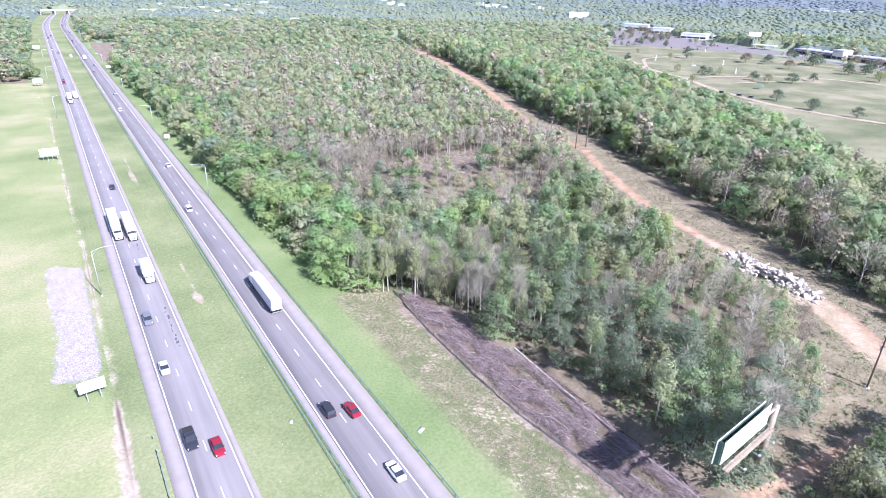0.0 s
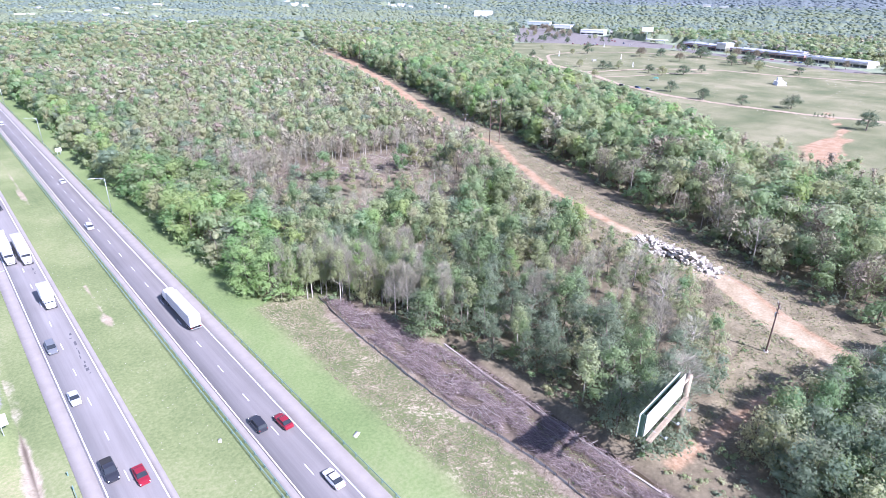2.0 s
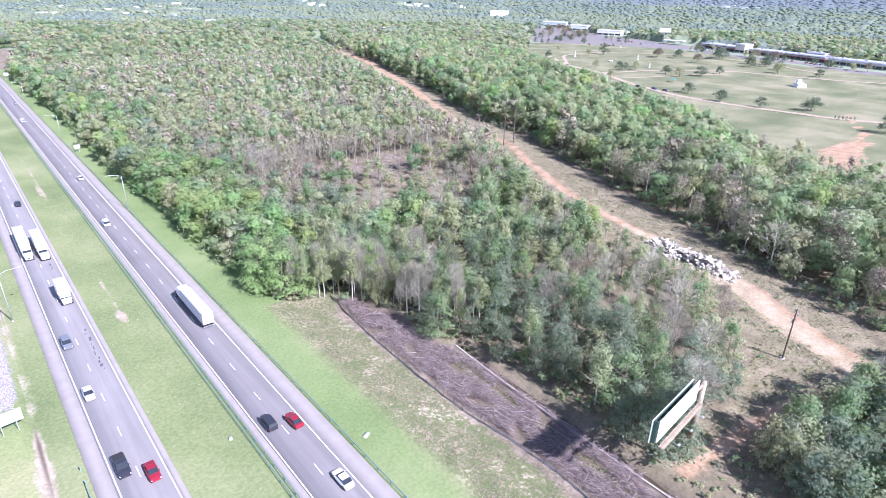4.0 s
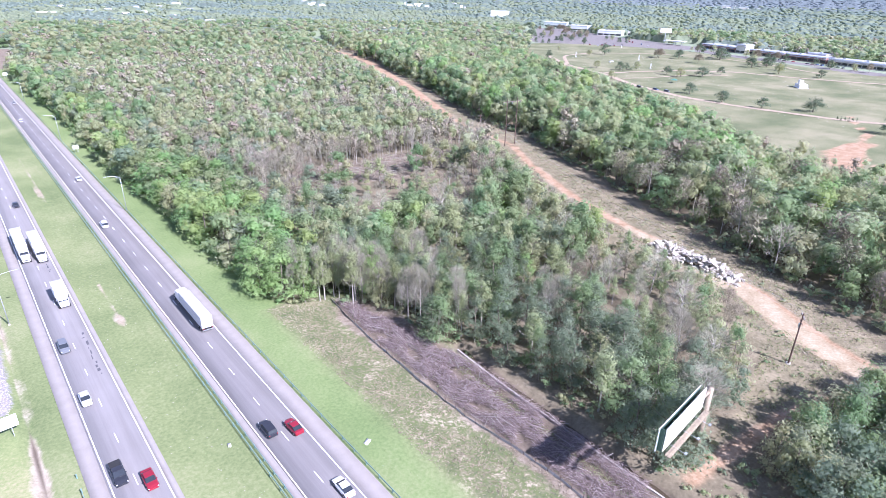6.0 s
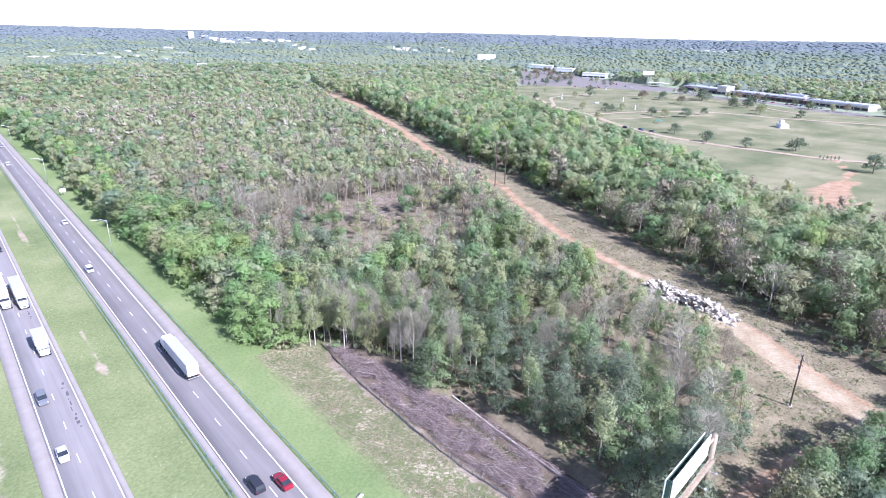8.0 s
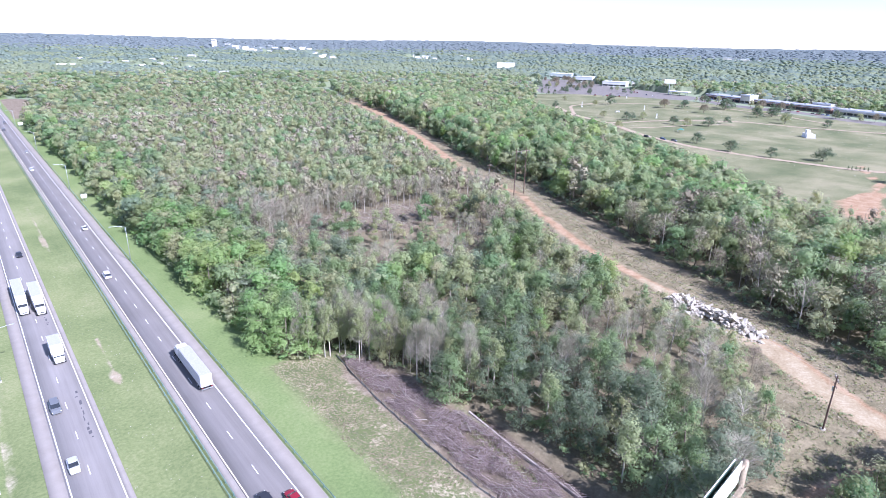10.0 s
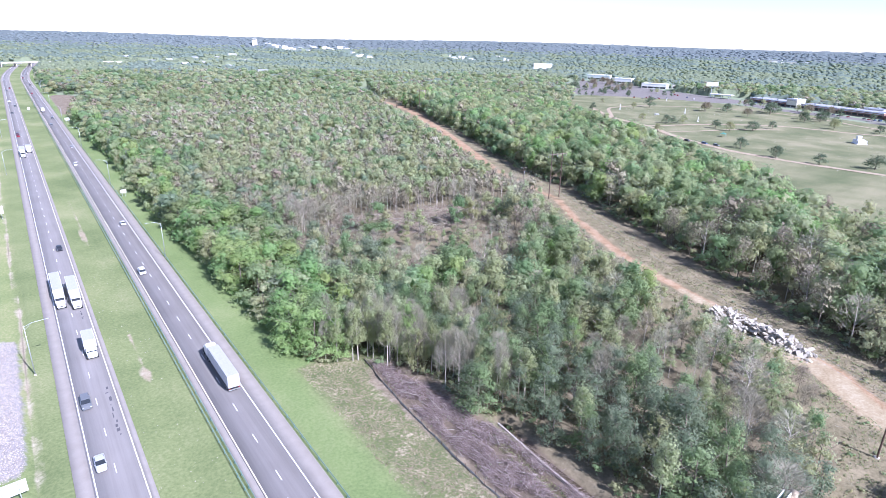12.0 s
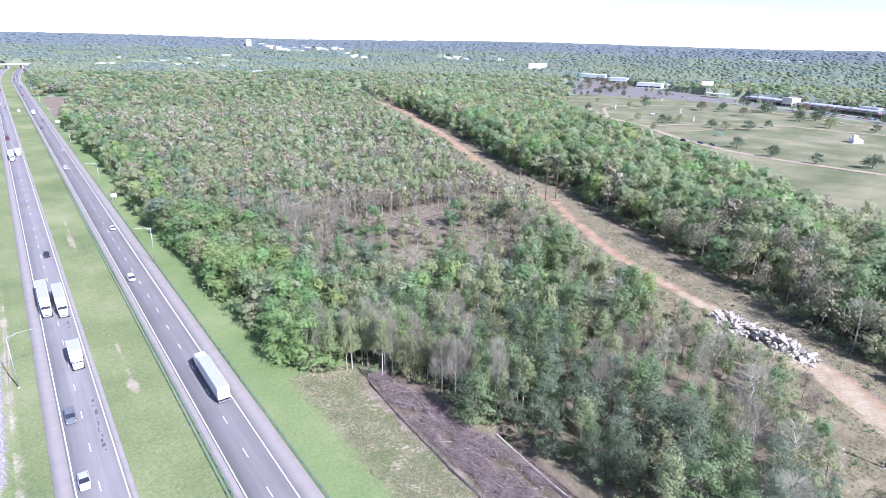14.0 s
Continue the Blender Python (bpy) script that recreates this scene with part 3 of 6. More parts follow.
def stem_arrays(seed, height_m, radius, limbs, girth, sides=5, forks=0):
    """Tapered trunk with rising limbs."""
    r = np.random.default_rng(seed)
    V, Q = [], []

    def tube(pts, rads):
        base = len(V)
        for (x, y, z), q in zip(pts, rads):
            for k in range(sides):
                a = 2 * math.pi * k / sides
                V.append((x + q * math.cos(a), y + q * math.sin(a), z))
        for i in range(len(pts) - 1):
            for k in range(sides):
                a, b = base + i * sides + k, base + i * sides + (k + 1) % sides
                Q.append((a, b, b + sides, a + sides))
    lean = r.normal(size=2) * 0.03 * height_m
    top = height_m * 0.88
    tube([(lean[0] * t * t, lean[1] * t * t, t * top - 0.4 * (t == 0)) for t in (0, 0.35, 0.7, 1)], [girth, girth * 0.75, girth * 0.45, girth * 0.12])
    for i in range(limbs):
        t = r.uniform(0.3, 0.8)
        a = 2.4 * i + r.uniform(0, 0.8)
        L = radius * r.uniform(0.6, 1.0)
        z = t * top
        x0, y0 = lean * t * t
        mid = (x0 + 0.5 * L * math.cos(a), y0 + 0.5 * L * math.sin(a), z + 0.35 * L)
        tube([(x0, y0, z), mid, (x0 + L * math.cos(a), y0 + L * math.sin(a), z + 0.95 * L)], [girth * 0.42, girth * 0.25, girth * 0.06])
        for k in range(forks):
            g = a + (-1) ** k * r.uniform(0.5, 1.1)
            q = L * r.uniform(0.4, 0.7)
            tube([mid, (mid[0] + q * math.cos(g), mid[1] + q * math.sin(g), mid[2] + q * r.uniform(0.5, 1.1))], [girth * 0.22, girth * 0.05])
    return np.array(V), np.array(Q)


SHAPE = {"fresh": "round", "green": "round", "grey": "low", "pale": "tall", "olive": "round", "bare": "tall", "bud": "tall"}
WORDS = {"fresh": "bright fresh-green broadleaf tree in spring leaf", "green": "mid-green broadleaf tree in the woods",
         "grey": "dark grey-green tree with dense low crown", "pale": "tall tree with pale yellow-green new leaves",
         "olive": "olive-green tree with thin spring foliage", "bare": "tall bare grey tree with thin twigs", "bud": "bare tree with reddish-brown buds"}


# leaves, leaf size, lobes, inner foliage, twigs, limbs, for trees from near to far
DETAIL = [(2300, 0.23, 24, 0.40, 1900, 7), (1000, 0.33, 16, 0.48, 950, 4), (560, 0.44, 10, 0.58, 430, 3), (170, 0.80, 7, 0.72, 190, 0), (60, 1.25, 5, 0.85, 70, 0), (16, 1.8, 3, 0.95, 24, 0)]


def tree_meshes(kind, seed, level):
    """Crown and trunk of one tree 12 m high. level: 0 for the nearest trees, 5 for the farthest."""
    H, R = 12.0, 4.0 if SHAPE[kind] != "tall" else 3.1
    leaves, leaf, lobes, core, twigs, limbs = DETAIL[level]
    if kind in ("bare", "bud"):
        cv, cq = twig_arrays(seed, twigs, H, R, 0.019 * math.sqrt(1900 / twigs))
        if kind == "bud" or level > 3:
            lv, lq = crown_arrays("tall", seed + 5, leaves // 3, leaf * 0.7, H, R, lobes=lobes, core=0 if level < 3 else 0.45)
            cq = np.concatenate([cq, lq + len(cv)])
            cv = np.concatenate([cv, lv])
        limbs = limbs * 2
    else:
        n = {"fresh": 1.1, "green": 1.05, "grey": 1.05, "pale": 0.9, "olive": 0.8}[kind]
        thin = {"fresh": 1.1, "green": 1.0, "grey": 1.05, "pale": 0.9, "olive": 0.85}[kind]
        cv, cq = crown_arrays(SHAPE[kind], seed, int(leaves * n), leaf, H, R, lobes=lobes, core=core * thin)
    if level > 3:
        sv, sq = np.zeros((0, 3)), np.zeros((0, 4), int)
    else:
        sv, sq = stem_arrays(seed + 50, H, R, limbs, 0.17, 5 if level == 0 else 3, 2 if level == 0 and kind in ("bare", "bud", "pale") else 0)
    return (cv, cq), (sv, sq)


def bark_of(kind):
    return BARK_PALE if kind in ("pale", "bare") else BARK


KINDS = list(SHAPE)
RICH = {}
for k in KINDS:
    RICH[k] = []
    for s in range(3):
        (cv, cq), (sv, sq) = tree_meshes(k, 11 + 37 * s + 5 * KINDS.index(k), 0)
        RICH[k].append((mesh_from("crown", cv, None, cq, material=LEAF[k], smooth=True), mesh_from("trunk", sv, sq, material=bark_of(k))))
THIN = {k: [[tree_meshes(k, 311 + 37 * s + 5 * KINDS.index(k), d) for s in range(4)] for d in (1, 2, 3, 4, 5)] for k in KINDS}


def scatter(poly, spacing, holes=(), edge=0.0, seed=1):
    """Jittered points in a polygon."""
    r = np.random.default_rng(seed)
    xs, ys = [p[0] for p in poly], [p[1] for p in poly]
    a, b = np.meshgrid(np.arange(min(xs), max(xs), spacing), np.arange(min(ys), max(ys), spacing * 0.87))
    a = a + (np.arange(a.shape[0]) % 2 * spacing / 2)[:, None]
    a, b = (a + r.uniform(-0.42, 0.42, a.shape) * spacing).ravel(), (b + r.uniform(-0.42, 0.42, b.shape) * spacing).ravel()
    ok = poly_sd(a, b, poly) > edge
    for h in holes:
        ok &= poly_sd(a, b, h) < 0
    return a[ok], b[ok]


def choose(r, mix):
    names, w = zip(*mix.items())
    return names[r.choice(len(names), p=np.array(w) / sum(w))]


def place_tree(kind, x, y, z, h, wide, r):
    """One tree as a thing with trunk and crown."""
    e = empty("tree", Matrix.LocRotScale((x, y, z), Euler((0, 0, r.uniform(0, 6.28))), (wide * h / 12, wide * h / 12, h / 12)), WORDS[kind], "tree", "woodland trees")
    cm, sm = RICH[kind][r.integers(3)]
    child(new("crown", cm), e)
    child(new("trunk", sm), e)
    return e


MASS = {k: {"cv": [], "cq": [], "sv": [], "sq": [], "nc": 0, "ns": 0, "tone": [], "hue": []} for k in KINDS}


def mass_tree(kind, x, y, z, h, wide, r):
    """One tree joined into the woods."""
    far = math.hypot(x + 30, y + 60)
    (cv, cq), (sv, sq) = THIN[kind][0 if far < 150 else 1 if far < 245 else 2 if far < 370 else 3 if far < 620 else 4][r.integers(4)]
    a = r.uniform(0, 6.28)
    rot = np.array([[math.cos(a), -math.sin(a), 0], [math.sin(a), math.cos(a), 0], [0, 0, 1]])
    sc = np.array([wide * h / 12, wide * h / 12, h / 12])
    at = np.array([x, y, z])
    m = MASS[kind]
    m["cv"].append((cv * sc) @ rot.T + at)
    m["cq"].append(cq + m["nc"])
    m["nc"] += len(cv)
    m["tone"].append(np.full(len(cv), r.uniform(-1, 1)))
    m["hue"].append(np.full(len(cv), r.uniform(-1, 1)))
    m["sv"].append((sv * sc) @ rot.T + at)
    m["sq"].append(sq + m["ns"])
    m["ns"] += len(sv)


MIX_EDGE = {"fresh": 6, "green": 4, "olive": 2, "grey": 1}
MIX_MID = {"bare": 3, "bud": 3, "pale": 4, "olive": 6, "green": 2, "grey": 1}
MIX_BACK = {"green": 3, "olive": 5, "pale": 4, "bare": 2, "bud": 1, "grey": 1}
MIX_EAST = {"green": 6, "fresh": 3, "pale": 6, "olive": 4, "bud": 1}

YOUNG = [(54, 148), (78, 92), (88, 80), (112, 78), (128, 98), (130, 118), (104, 120), (80, 132)]
spots = []
r1 = np.random.default_rng(21)
xs, ys = scatter(WOOD_1, 5.9, [CLEARING], 0.5, 3)
for x, y in zip(xs, ys):
    n = noise.noise((x * 0.02, y * 0.02, 3.0))
    if y > 520:
        continue
    young = poly_sd(x, y, YOUNG) > 0                      # regrowth round the clearing
    low = poly_sd(x, y, WOOD_1) < 13 and x > 85          # young growth beside the clay track
    wide = r1.choice((0.8, 0.95, 1.1, 1.35)) * r1.uniform(0.92, 1.08)
    if young:
        mix, h = {"bud": 3, "bare": 5, "olive": 4, "green": 2, "pale": 1}, r1.uniform(4.5, 8.0)
    elif -16 < poly_sd(x, y, CLEARING) and y > 136 + 0.1 * (100 - x):
        mix, h = {"bare": 6, "bud": 3, "olive": 1, "pale": 2}, r1.uniform(10, 14)
    elif low:
        mix, h = {"olive": 4, "pale": 2, "bare": 3, "green": 2, "bud": 2}, r1.uniform(5.5, 9.5)
    elif x < 42 and 58 < y < 178:                         # broad bright crowns along the verge
        mix, h, wide = MIX_EDGE, r1.uniform(10, 14.5), r1.uniform(1.1, 1.7)
    elif x < 42 and y >= 178:
        mix, h = {"olive": 3, "bud": 2, "green": 3, "grey": 2, "fresh": 2, "pale": 1}, r1.uniform(10, 15)
    elif 28 < y < 62 and x < 46:
        mix, h, wide = {"pale": 3, "bare": 2, "olive": 3, "green": 2, "fresh": 1}, r1.uniform(11, 16), 0.85
    elif x < 78 and y < 46:                               # dark cedars behind the creek
        mix, h = {"grey": 7, "green": 3, "bare": 1, "pale": 1, "olive": 1}, r1.uniform(10, 15)
    elif y < 26:
        mix, h = {"bare": 3, "bud": 1, "olive": 5, "pale": 3, "green": 2}, r1.uniform(7, 11)
    elif y < 84:
        mix, h = {"green": 5, "pale": 3, "grey": 2, "fresh": 1, "olive": 3, "bare": 1}, r1.uniform(10, 15)
    elif x < 82 and y < 205:
        mix, h = {"bare": 3, "grey": 2, "olive": 4, "green": 3, "bud": 1}, r1.uniform(9, 13)
    else:
        mix, h = (MIX_MID if n > -0.12 else MIX_BACK), r1.uniform(10, 15)
    cleared = line_dist(x, y, TRACK) - 3.5                 # growth is kept low beside the power line
    h = min(h, (0.75 if y < 130 else 1.1) * max(0.0, cleared))
    if h < 2.2:
        continue
    spots.append((x, y, h, choose(r1, mix), wide))
xs, ys = scatter([(24, 58), (33, 53), (40, 44), (46, 22), (52, 20), (52, 40), (44, 62), (28, 66)], 3.4, [], 0, 16)
for x, y in zip(xs, ys):
    spots.append((x, y, r1.uniform(10, 16), choose(r1, {"pale": 4, "bare": 3, "olive": 1}), r1.uniform(0.5, 0.8)))
xs, ys = scatter([(58, 150), (76, 155), (104, 151), (122, 152), (152, 144), (160, 148), (140, 160), (104, 164), (62, 166)], 3.6, [], 0, 15)
for x, y in zip(xs, ys):
    spots.append((x, y, r1.uniform(9, 13), choose(r1, {"bare": 6, "pale": 1, "bud": 2}), r1.uniform(0.6, 0.9)))
xs, ys = scatter(WOOD_2, 6.6, [], 0.5, 4)
for x, y in zip(xs, ys):
    if y > 520 or x > 420:
        continue
    near_track = y < 70 and poly_sd(x, y, WOOD_2) < 22
    spots.append((x, y, r1.uniform(11, 16) if poly_sd(x, y, WOOD_2) < 8 else r1.uniform(14, 21), choose(r1, {"bud": 2, "bare": 1, "green": 4, "olive": 4, "pale": 1} if near_track else MIX_EAST), r1.uniform(0.8, 1.35)))
xs, ys = scatter([(222, 12), (205, -30), (245, -34), (262, 0), (275, 50), (288, 86), (250, 47)], 8.5, [], 0, 14)
for x, y in zip(xs, ys):
    spots.append((x, y, r1.uniform(7, 12), choose(r1, {"olive": 4, "pale": 2, "bud": 3, "green": 1}), 1.0))
xs, ys = scatter(WOOD_3, 3.9, [], 0.5, 5)
for x, y in zip(xs, ys):
    spots.append((x, y, r1.uniform(7.5, 12.5), choose(r1, {"grey": 5, "green": 5, "olive": 2, "bare": 1}), r1.uniform(0.9, 1.4)))
for x, y, h, k, wide in ((63, -31, 13.5, "bare", 1.5), (79, -25, 12.5, "bare", 1.5), (91, -11, 12, "bare", 1.6), (100, 2, 11, "bare", 1.5), (58, -28, 10, "olive", 1.3), (70, -20, 10.5, "olive", 1.4), (86, -22, 10, "pale", 1.2)):
    spots.append((x, y, h, k, wide))
spots.sort(key=lambda s: math.hypot(s[0] - 30, s[1] - 10))
spot_z = height([s[0] for s in spots], [s[1] for s in spots])
for i, (x, y, h, k, wide) in enumerate(spots):
    (place_tree if i < 185 else mass_tree)(k, x, y, float(spot_z[i]), h, wide, r1)

# farther woods: single trees to a kilometre, then a closed canopy to the horizon
FAR_MIX = {"green": 4, "olive": 3, "pale": 3, "grey": 2, "bud": 1}
FAR_BROWN = {"olive": 4, "pale": 3, "bud": 2, "green": 2, "grey": 1, "bare": 1}
r2 = np.random.default_rng(5)


def wooded(x, y):
    """Where the farther woods stand: off the roads, lawns, lots and building sites."""
    u = x - bend(y)
    free = ((u < -47) | (u > 14) | (y > 1560)) & (poly_sd(x, y, FIELD) < -4)
    for l in LOTS:
        free &= poly_sd(x, y, l) < -6
    free &= ~((y < 508) & ((poly_sd(x, y, WOOD_1) > -2) | ((poly_sd(x, y, WOOD_2) > -2) & (x < 421)) | (x < 340)))
    free &= ~((line_dist(x, y, TRACK) < 13) & (y < 760))
    free &= poly_sd(x, y, BARE_PATCH) < -3
    for hx, hy, near in FAR_SITES:
        away = ((x - hx) * (hx + 30) + (y - hy) * (hy + 60)) / math.hypot(hx + 30, hy + 60)
        side = np.abs((x - hx) * (hy + 60) - (y - hy) * (hx + 30)) / math.hypot(hx + 30, hy + 60)
        free &= ~((away > -near) & (away < 20) & (side < 26))
    return free


d = 430.0
while d < 1150:
    s = 8.8 if d < 800 else 10.5
    a = np.radians(np.arange(-10, 86, math.degrees(s / d)))
    a = a + r2.uniform(-0.5, 0.5, len(a)) * s / d
    dd = d + r2.uniform(-0.5, 0.5, len(a)) * s
    x, y = -30 + dd * np.sin(a), -60 + dd * np.cos(a)
    ok = wooded(x, y)
    for px, py, pz in zip(x[ok], y[ok], height(x[ok], y[ok])):
        n = noise.noise((px * 0.012, py * 0.012, 5.0))
        mass_tree(choose(r2, FAR_MIX if n > 0.05 else FAR_BROWN), px, py, pz, r2.uniform(9, 16), r2.uniform(1.2, 1.6) * s / 8.8, r2)
    d += s * 0.92
rings = 880 * np.exp(np.linspace(0, math.log(4300 / 880), 380))
turns = np.radians(np.arange(-12, 88, 0.2))
D, A = np.meshgrid(rings, turns, indexing="ij")
D = D * (1 + r2.uniform(-0.0014, 0.0014, D.shape))
A = A + r2.uniform(-0.001, 0.001, D.shape)
CX, CY = -30 + D * np.sin(A), -60 + D * np.cos(A)
trees = np.zeros(D.shape)
shade = np.zeros(D.shape)
for i in range(D.shape[0]):
    f = 1 / max(13.0, rings[i] * 0.010)
    for j in range(D.shape[1]):
        px, py = CX[i, j], CY[i, j]
        trees[i, j] = 8.0 * abs(noise.noise((px * f, py * f, 1.0))) + 4.0 * abs(noise.noise((px * f * 2.3, py * f * 2.3, 4.0)))
        shade[i, j] = noise.noise((px * 0.008, py * 0.005, 8.0))
CZ = height(CX, CY) + np.where(wooded(CX, CY), 5.0 + 0.8 * trees + r2.uniform(0, 3.0, D.shape), -1.5)
ci = np.arange(CX.size).reshape(CX.shape)
quads = np.stack([ci[:-1, :-1], ci[1:, :-1], ci[1:, 1:], ci[:-1, 1:]], -1).reshape(-1, 4)[:, ::-1]
flat = shade[:-1, :-1].ravel() * 0.6 + r2.normal(size=len(quads)) * 0.07
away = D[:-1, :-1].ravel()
# farther canopy takes the bluer leaf colours that carry the haze
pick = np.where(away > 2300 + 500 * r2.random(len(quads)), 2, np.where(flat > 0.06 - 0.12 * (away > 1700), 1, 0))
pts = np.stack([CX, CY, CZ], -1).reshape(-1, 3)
for k, (m, l) in enumerate(zip(FAR_LEAF, ("distant light-green mixed woods", "distant dark woods with blue haze in the leaf colour", "wooded ridge on the horizon, blue haze coloured into the leaves"))):
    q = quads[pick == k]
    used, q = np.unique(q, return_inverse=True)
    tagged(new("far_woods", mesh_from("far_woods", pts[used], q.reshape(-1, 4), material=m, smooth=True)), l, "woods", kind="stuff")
# crowns that stand out of the far canopy
clumps = [crown_arrays("low", 900 + s, 8, 0.8, 11.0, 5.0, 0.25, 0.5, 1, 1.0) for s in range(6)]
far_sets = [[[], [], 0] for _ in FAR_LEAF]
d = 1150.0
while d < 3700:
    s = d * 0.0125
    a = np.radians(np.arange(-10, 86, math.degrees(s / d)))
    a = a + r2.uniform(-0.5, 0.5, len(a)) * s / d
    dd = d + r2.uniform(-0.5, 0.5, len(a)) * s
    x, y = -30 + dd * np.sin(a), -60 + dd * np.cos(a)
    ok = wooded(x, y)
    for px, py, pz in zip(x[ok], y[ok], height(x[ok], y[ok])):
        tone = 0.6 * noise.noise((px * 0.008, py * 0.005, 8.0)) + r2.normal() * 0.1
        # crowns follow the canopy: haze-blue base colours farther out
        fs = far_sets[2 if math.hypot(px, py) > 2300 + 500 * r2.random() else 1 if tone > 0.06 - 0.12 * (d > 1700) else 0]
        v, q = clumps[r2.integers(6)]
        t, w, h = r2.uniform(0, 6.28), s / 11 * r2.uniform(0.8, 1.25), r2.uniform(0.9, 1.35)
        rot = np.array([[math.cos(t), -math.sin(t), 0], [math.sin(t), math.cos(t), 0], [0, 0, 1]])
        fs[0].append((v * np.array([w, w, h])) @ rot.T + np.array([px, py, pz]))
        fs[1].append(q + fs[2])
        fs[2] += len(v)
    d += s * 0.92
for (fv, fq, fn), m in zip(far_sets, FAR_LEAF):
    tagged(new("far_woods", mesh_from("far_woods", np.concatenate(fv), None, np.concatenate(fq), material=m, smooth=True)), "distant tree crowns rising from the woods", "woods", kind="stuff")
# woods left of the highway
r3 = np.random.default_rng(6)
xs, ys = scatter([(-150, 440), (-44, 470), (-44, 1000), (-150, 1000)], 9.0, [], 0.5, 8)
for x, y, z in zip(xs, ys, height(xs, ys)):
    mass_tree(choose(r3, FAR_MIX), x, y, z, r3.uniform(9, 14), 1.3, r3)
# shrubs along the wood's edges and on the cleared strip
SHRUB = [crown_arrays("low", 700 + s, 28, 0.33, 3.0, 1.7, lobes=1, core=0.6) for s in range(4)]

BARE_SHRUB = [twig_arrays(740 + s, 45, 3.4, 1.6, 0.04) for s in range(4)]


def shrub(kind, x, y, z, h, wide, r):
    v, q = (BARE_SHRUB if kind in ("bare", "bud") else SHRUB)[r.integers(4)]
    a = r.uniform(0, 6.28)
    rot = np.array([[math.cos(a), -math.sin(a), 0], [math.sin(a), math.cos(a), 0], [0, 0, 1]])
    m = MASS[kind]
    m["cv"].append((v * np.array([wide, wide, h / 3])) @ rot.T + np.array([x, y, z - 0.2]))
    m["cq"].append(q + m["nc"])
    m["nc"] += len(v)
    m["tone"].append(np.full(len(v), r.uniform(-1, 1)))
    m["hue"].append(np.full(len(v), r.uniform(-1, 1)))


r4 = np.random.default_rng(9)
sx, sy = scatter([(-10, -100), (300, -100), (300, 420), (-10, 420)], 2.3, [], 0, 12)
edge1 = poly_sd(sx, sy, WOOD_1)
edge2 = poly_sd(sx, sy, WOOD_2)
edge3 = poly_sd(sx, sy, WOOD_3)
track = line_dist(sx, sy, TRACK)
hole = poly_sd(sx, sy, CLEARING)
sz = height(sx, sy)
for i in range(len(sx)):
    x, y, z, p = sx[i], sy[i], sz[i], r4.random()
    if -1.0 < edge1[i] < 3.5 and x < 26 and y > 57:
        shrub(choose(r4, {"fresh": 3, "green": 3, "olive": 1}), x, y, z, r4.uniform(2, 4.5), r4.uniform(1.0, 1.6), r4)
    elif 0 < edge1[i] < (16 if x > 85 and y < 110 else 6) and hole[i] < -1 and p < 0.6:
        shrub(choose(r4, {"olive": 3, "green": 3, "bud": 2, "grey": 1}), x, y, z, r4.uniform(1.5, 3.5), r4.uniform(0.8, 1.3), r4)
    elif -2.5 < edge2[i] < 4 and p < 0.85:
        shrub(choose(r4, {"olive": 2, "green": 3, "bud": 2, "grey": 3}), x, y, z, r4.uniform(1.5, 4), r4.uniform(0.9, 1.5), r4)
    elif edge1[i] > 6 and y < 140 and p < 0.16 and hole[i] < 0:
        shrub(choose(r4, {"green": 3, "olive": 2, "bud": 2}), x, y, z, r4.uniform(1, 2.5), r4.uniform(0.6, 1.0), r4)
    elif hole[i] > 0 and p < 0.8:
        shrub(choose(r4, {"bud": 5, "bare": 6, "olive": 1}), x, y, z, r4.uniform(0.8, 3.4), r4.uniform(0.5, 1.1), r4)
    elif -2 < edge3[i] and p < 0.4:
        shrub(choose(r4, {"grey": 3, "green": 2, "bud": 2}), x, y, z, r4.uniform(1, 3), r4.uniform(0.7, 1.3), r4)
    elif 46.5 < x < 60 and -64 < y < -34.5 and p < 0.8 and line_dist(x, y, PATH_R) > 1.6:
        shrub(choose(r4, {"olive": 3, "green": 4, "grey": 2}), x, y, z, r4.uniform(0.4, 1.6), r4.uniform(0.5, 1.0), r4)
    elif poly_sd(x, y, SCRUB) > 0 and p < 0.9:
        tall = r4.random() < 0.06
        shrub(choose(r4, {"bud": 5, "bare": 3, "olive": 4, "green": 1}), x, y, z, r4.uniform(1.6, 3.0) if tall else r4.uniform(0.3, 0.9), r4.uniform(0.8, 1.3) if tall else r4.uniform(0.4, 0.9), r4)
    elif 4.6 < track[i] < 13 and edge1[i] < -0.5 and edge2[i] < 0 and -48 < y < 240 and p < 0.5:
        shrub(choose(r4, {"bud": 3, "olive": 5}), x, y, z, r4.uniform(0.3, 0.9), r4.uniform(0.4, 0.9), r4)
for k in KINDS:
    m = MASS[k]
    if m["cv"]:
        me = mesh_from("woods_foliage", np.concatenate(m["cv"]), None, np.concatenate(m["cq"]), material=LEAF[k], smooth=True)
        for name in ("tone", "hue"):
            me.attributes.new(name, "FLOAT", "POINT").data.foreach_set("value", np.concatenate(m[name]).astype(np.float32))
        tagged(new("woods_foliage", me),
               "dense woodland crowns: " + WORDS[k], "woods", kind="stuff")
        tagged(new("woods_trunks", mesh_from("woods_trunks", np.concatenate(m["sv"]), np.concatenate(m["sq"]), material=bark_of(k))),
               "many slender trunks standing in the woods", "woods", kind="stuff")


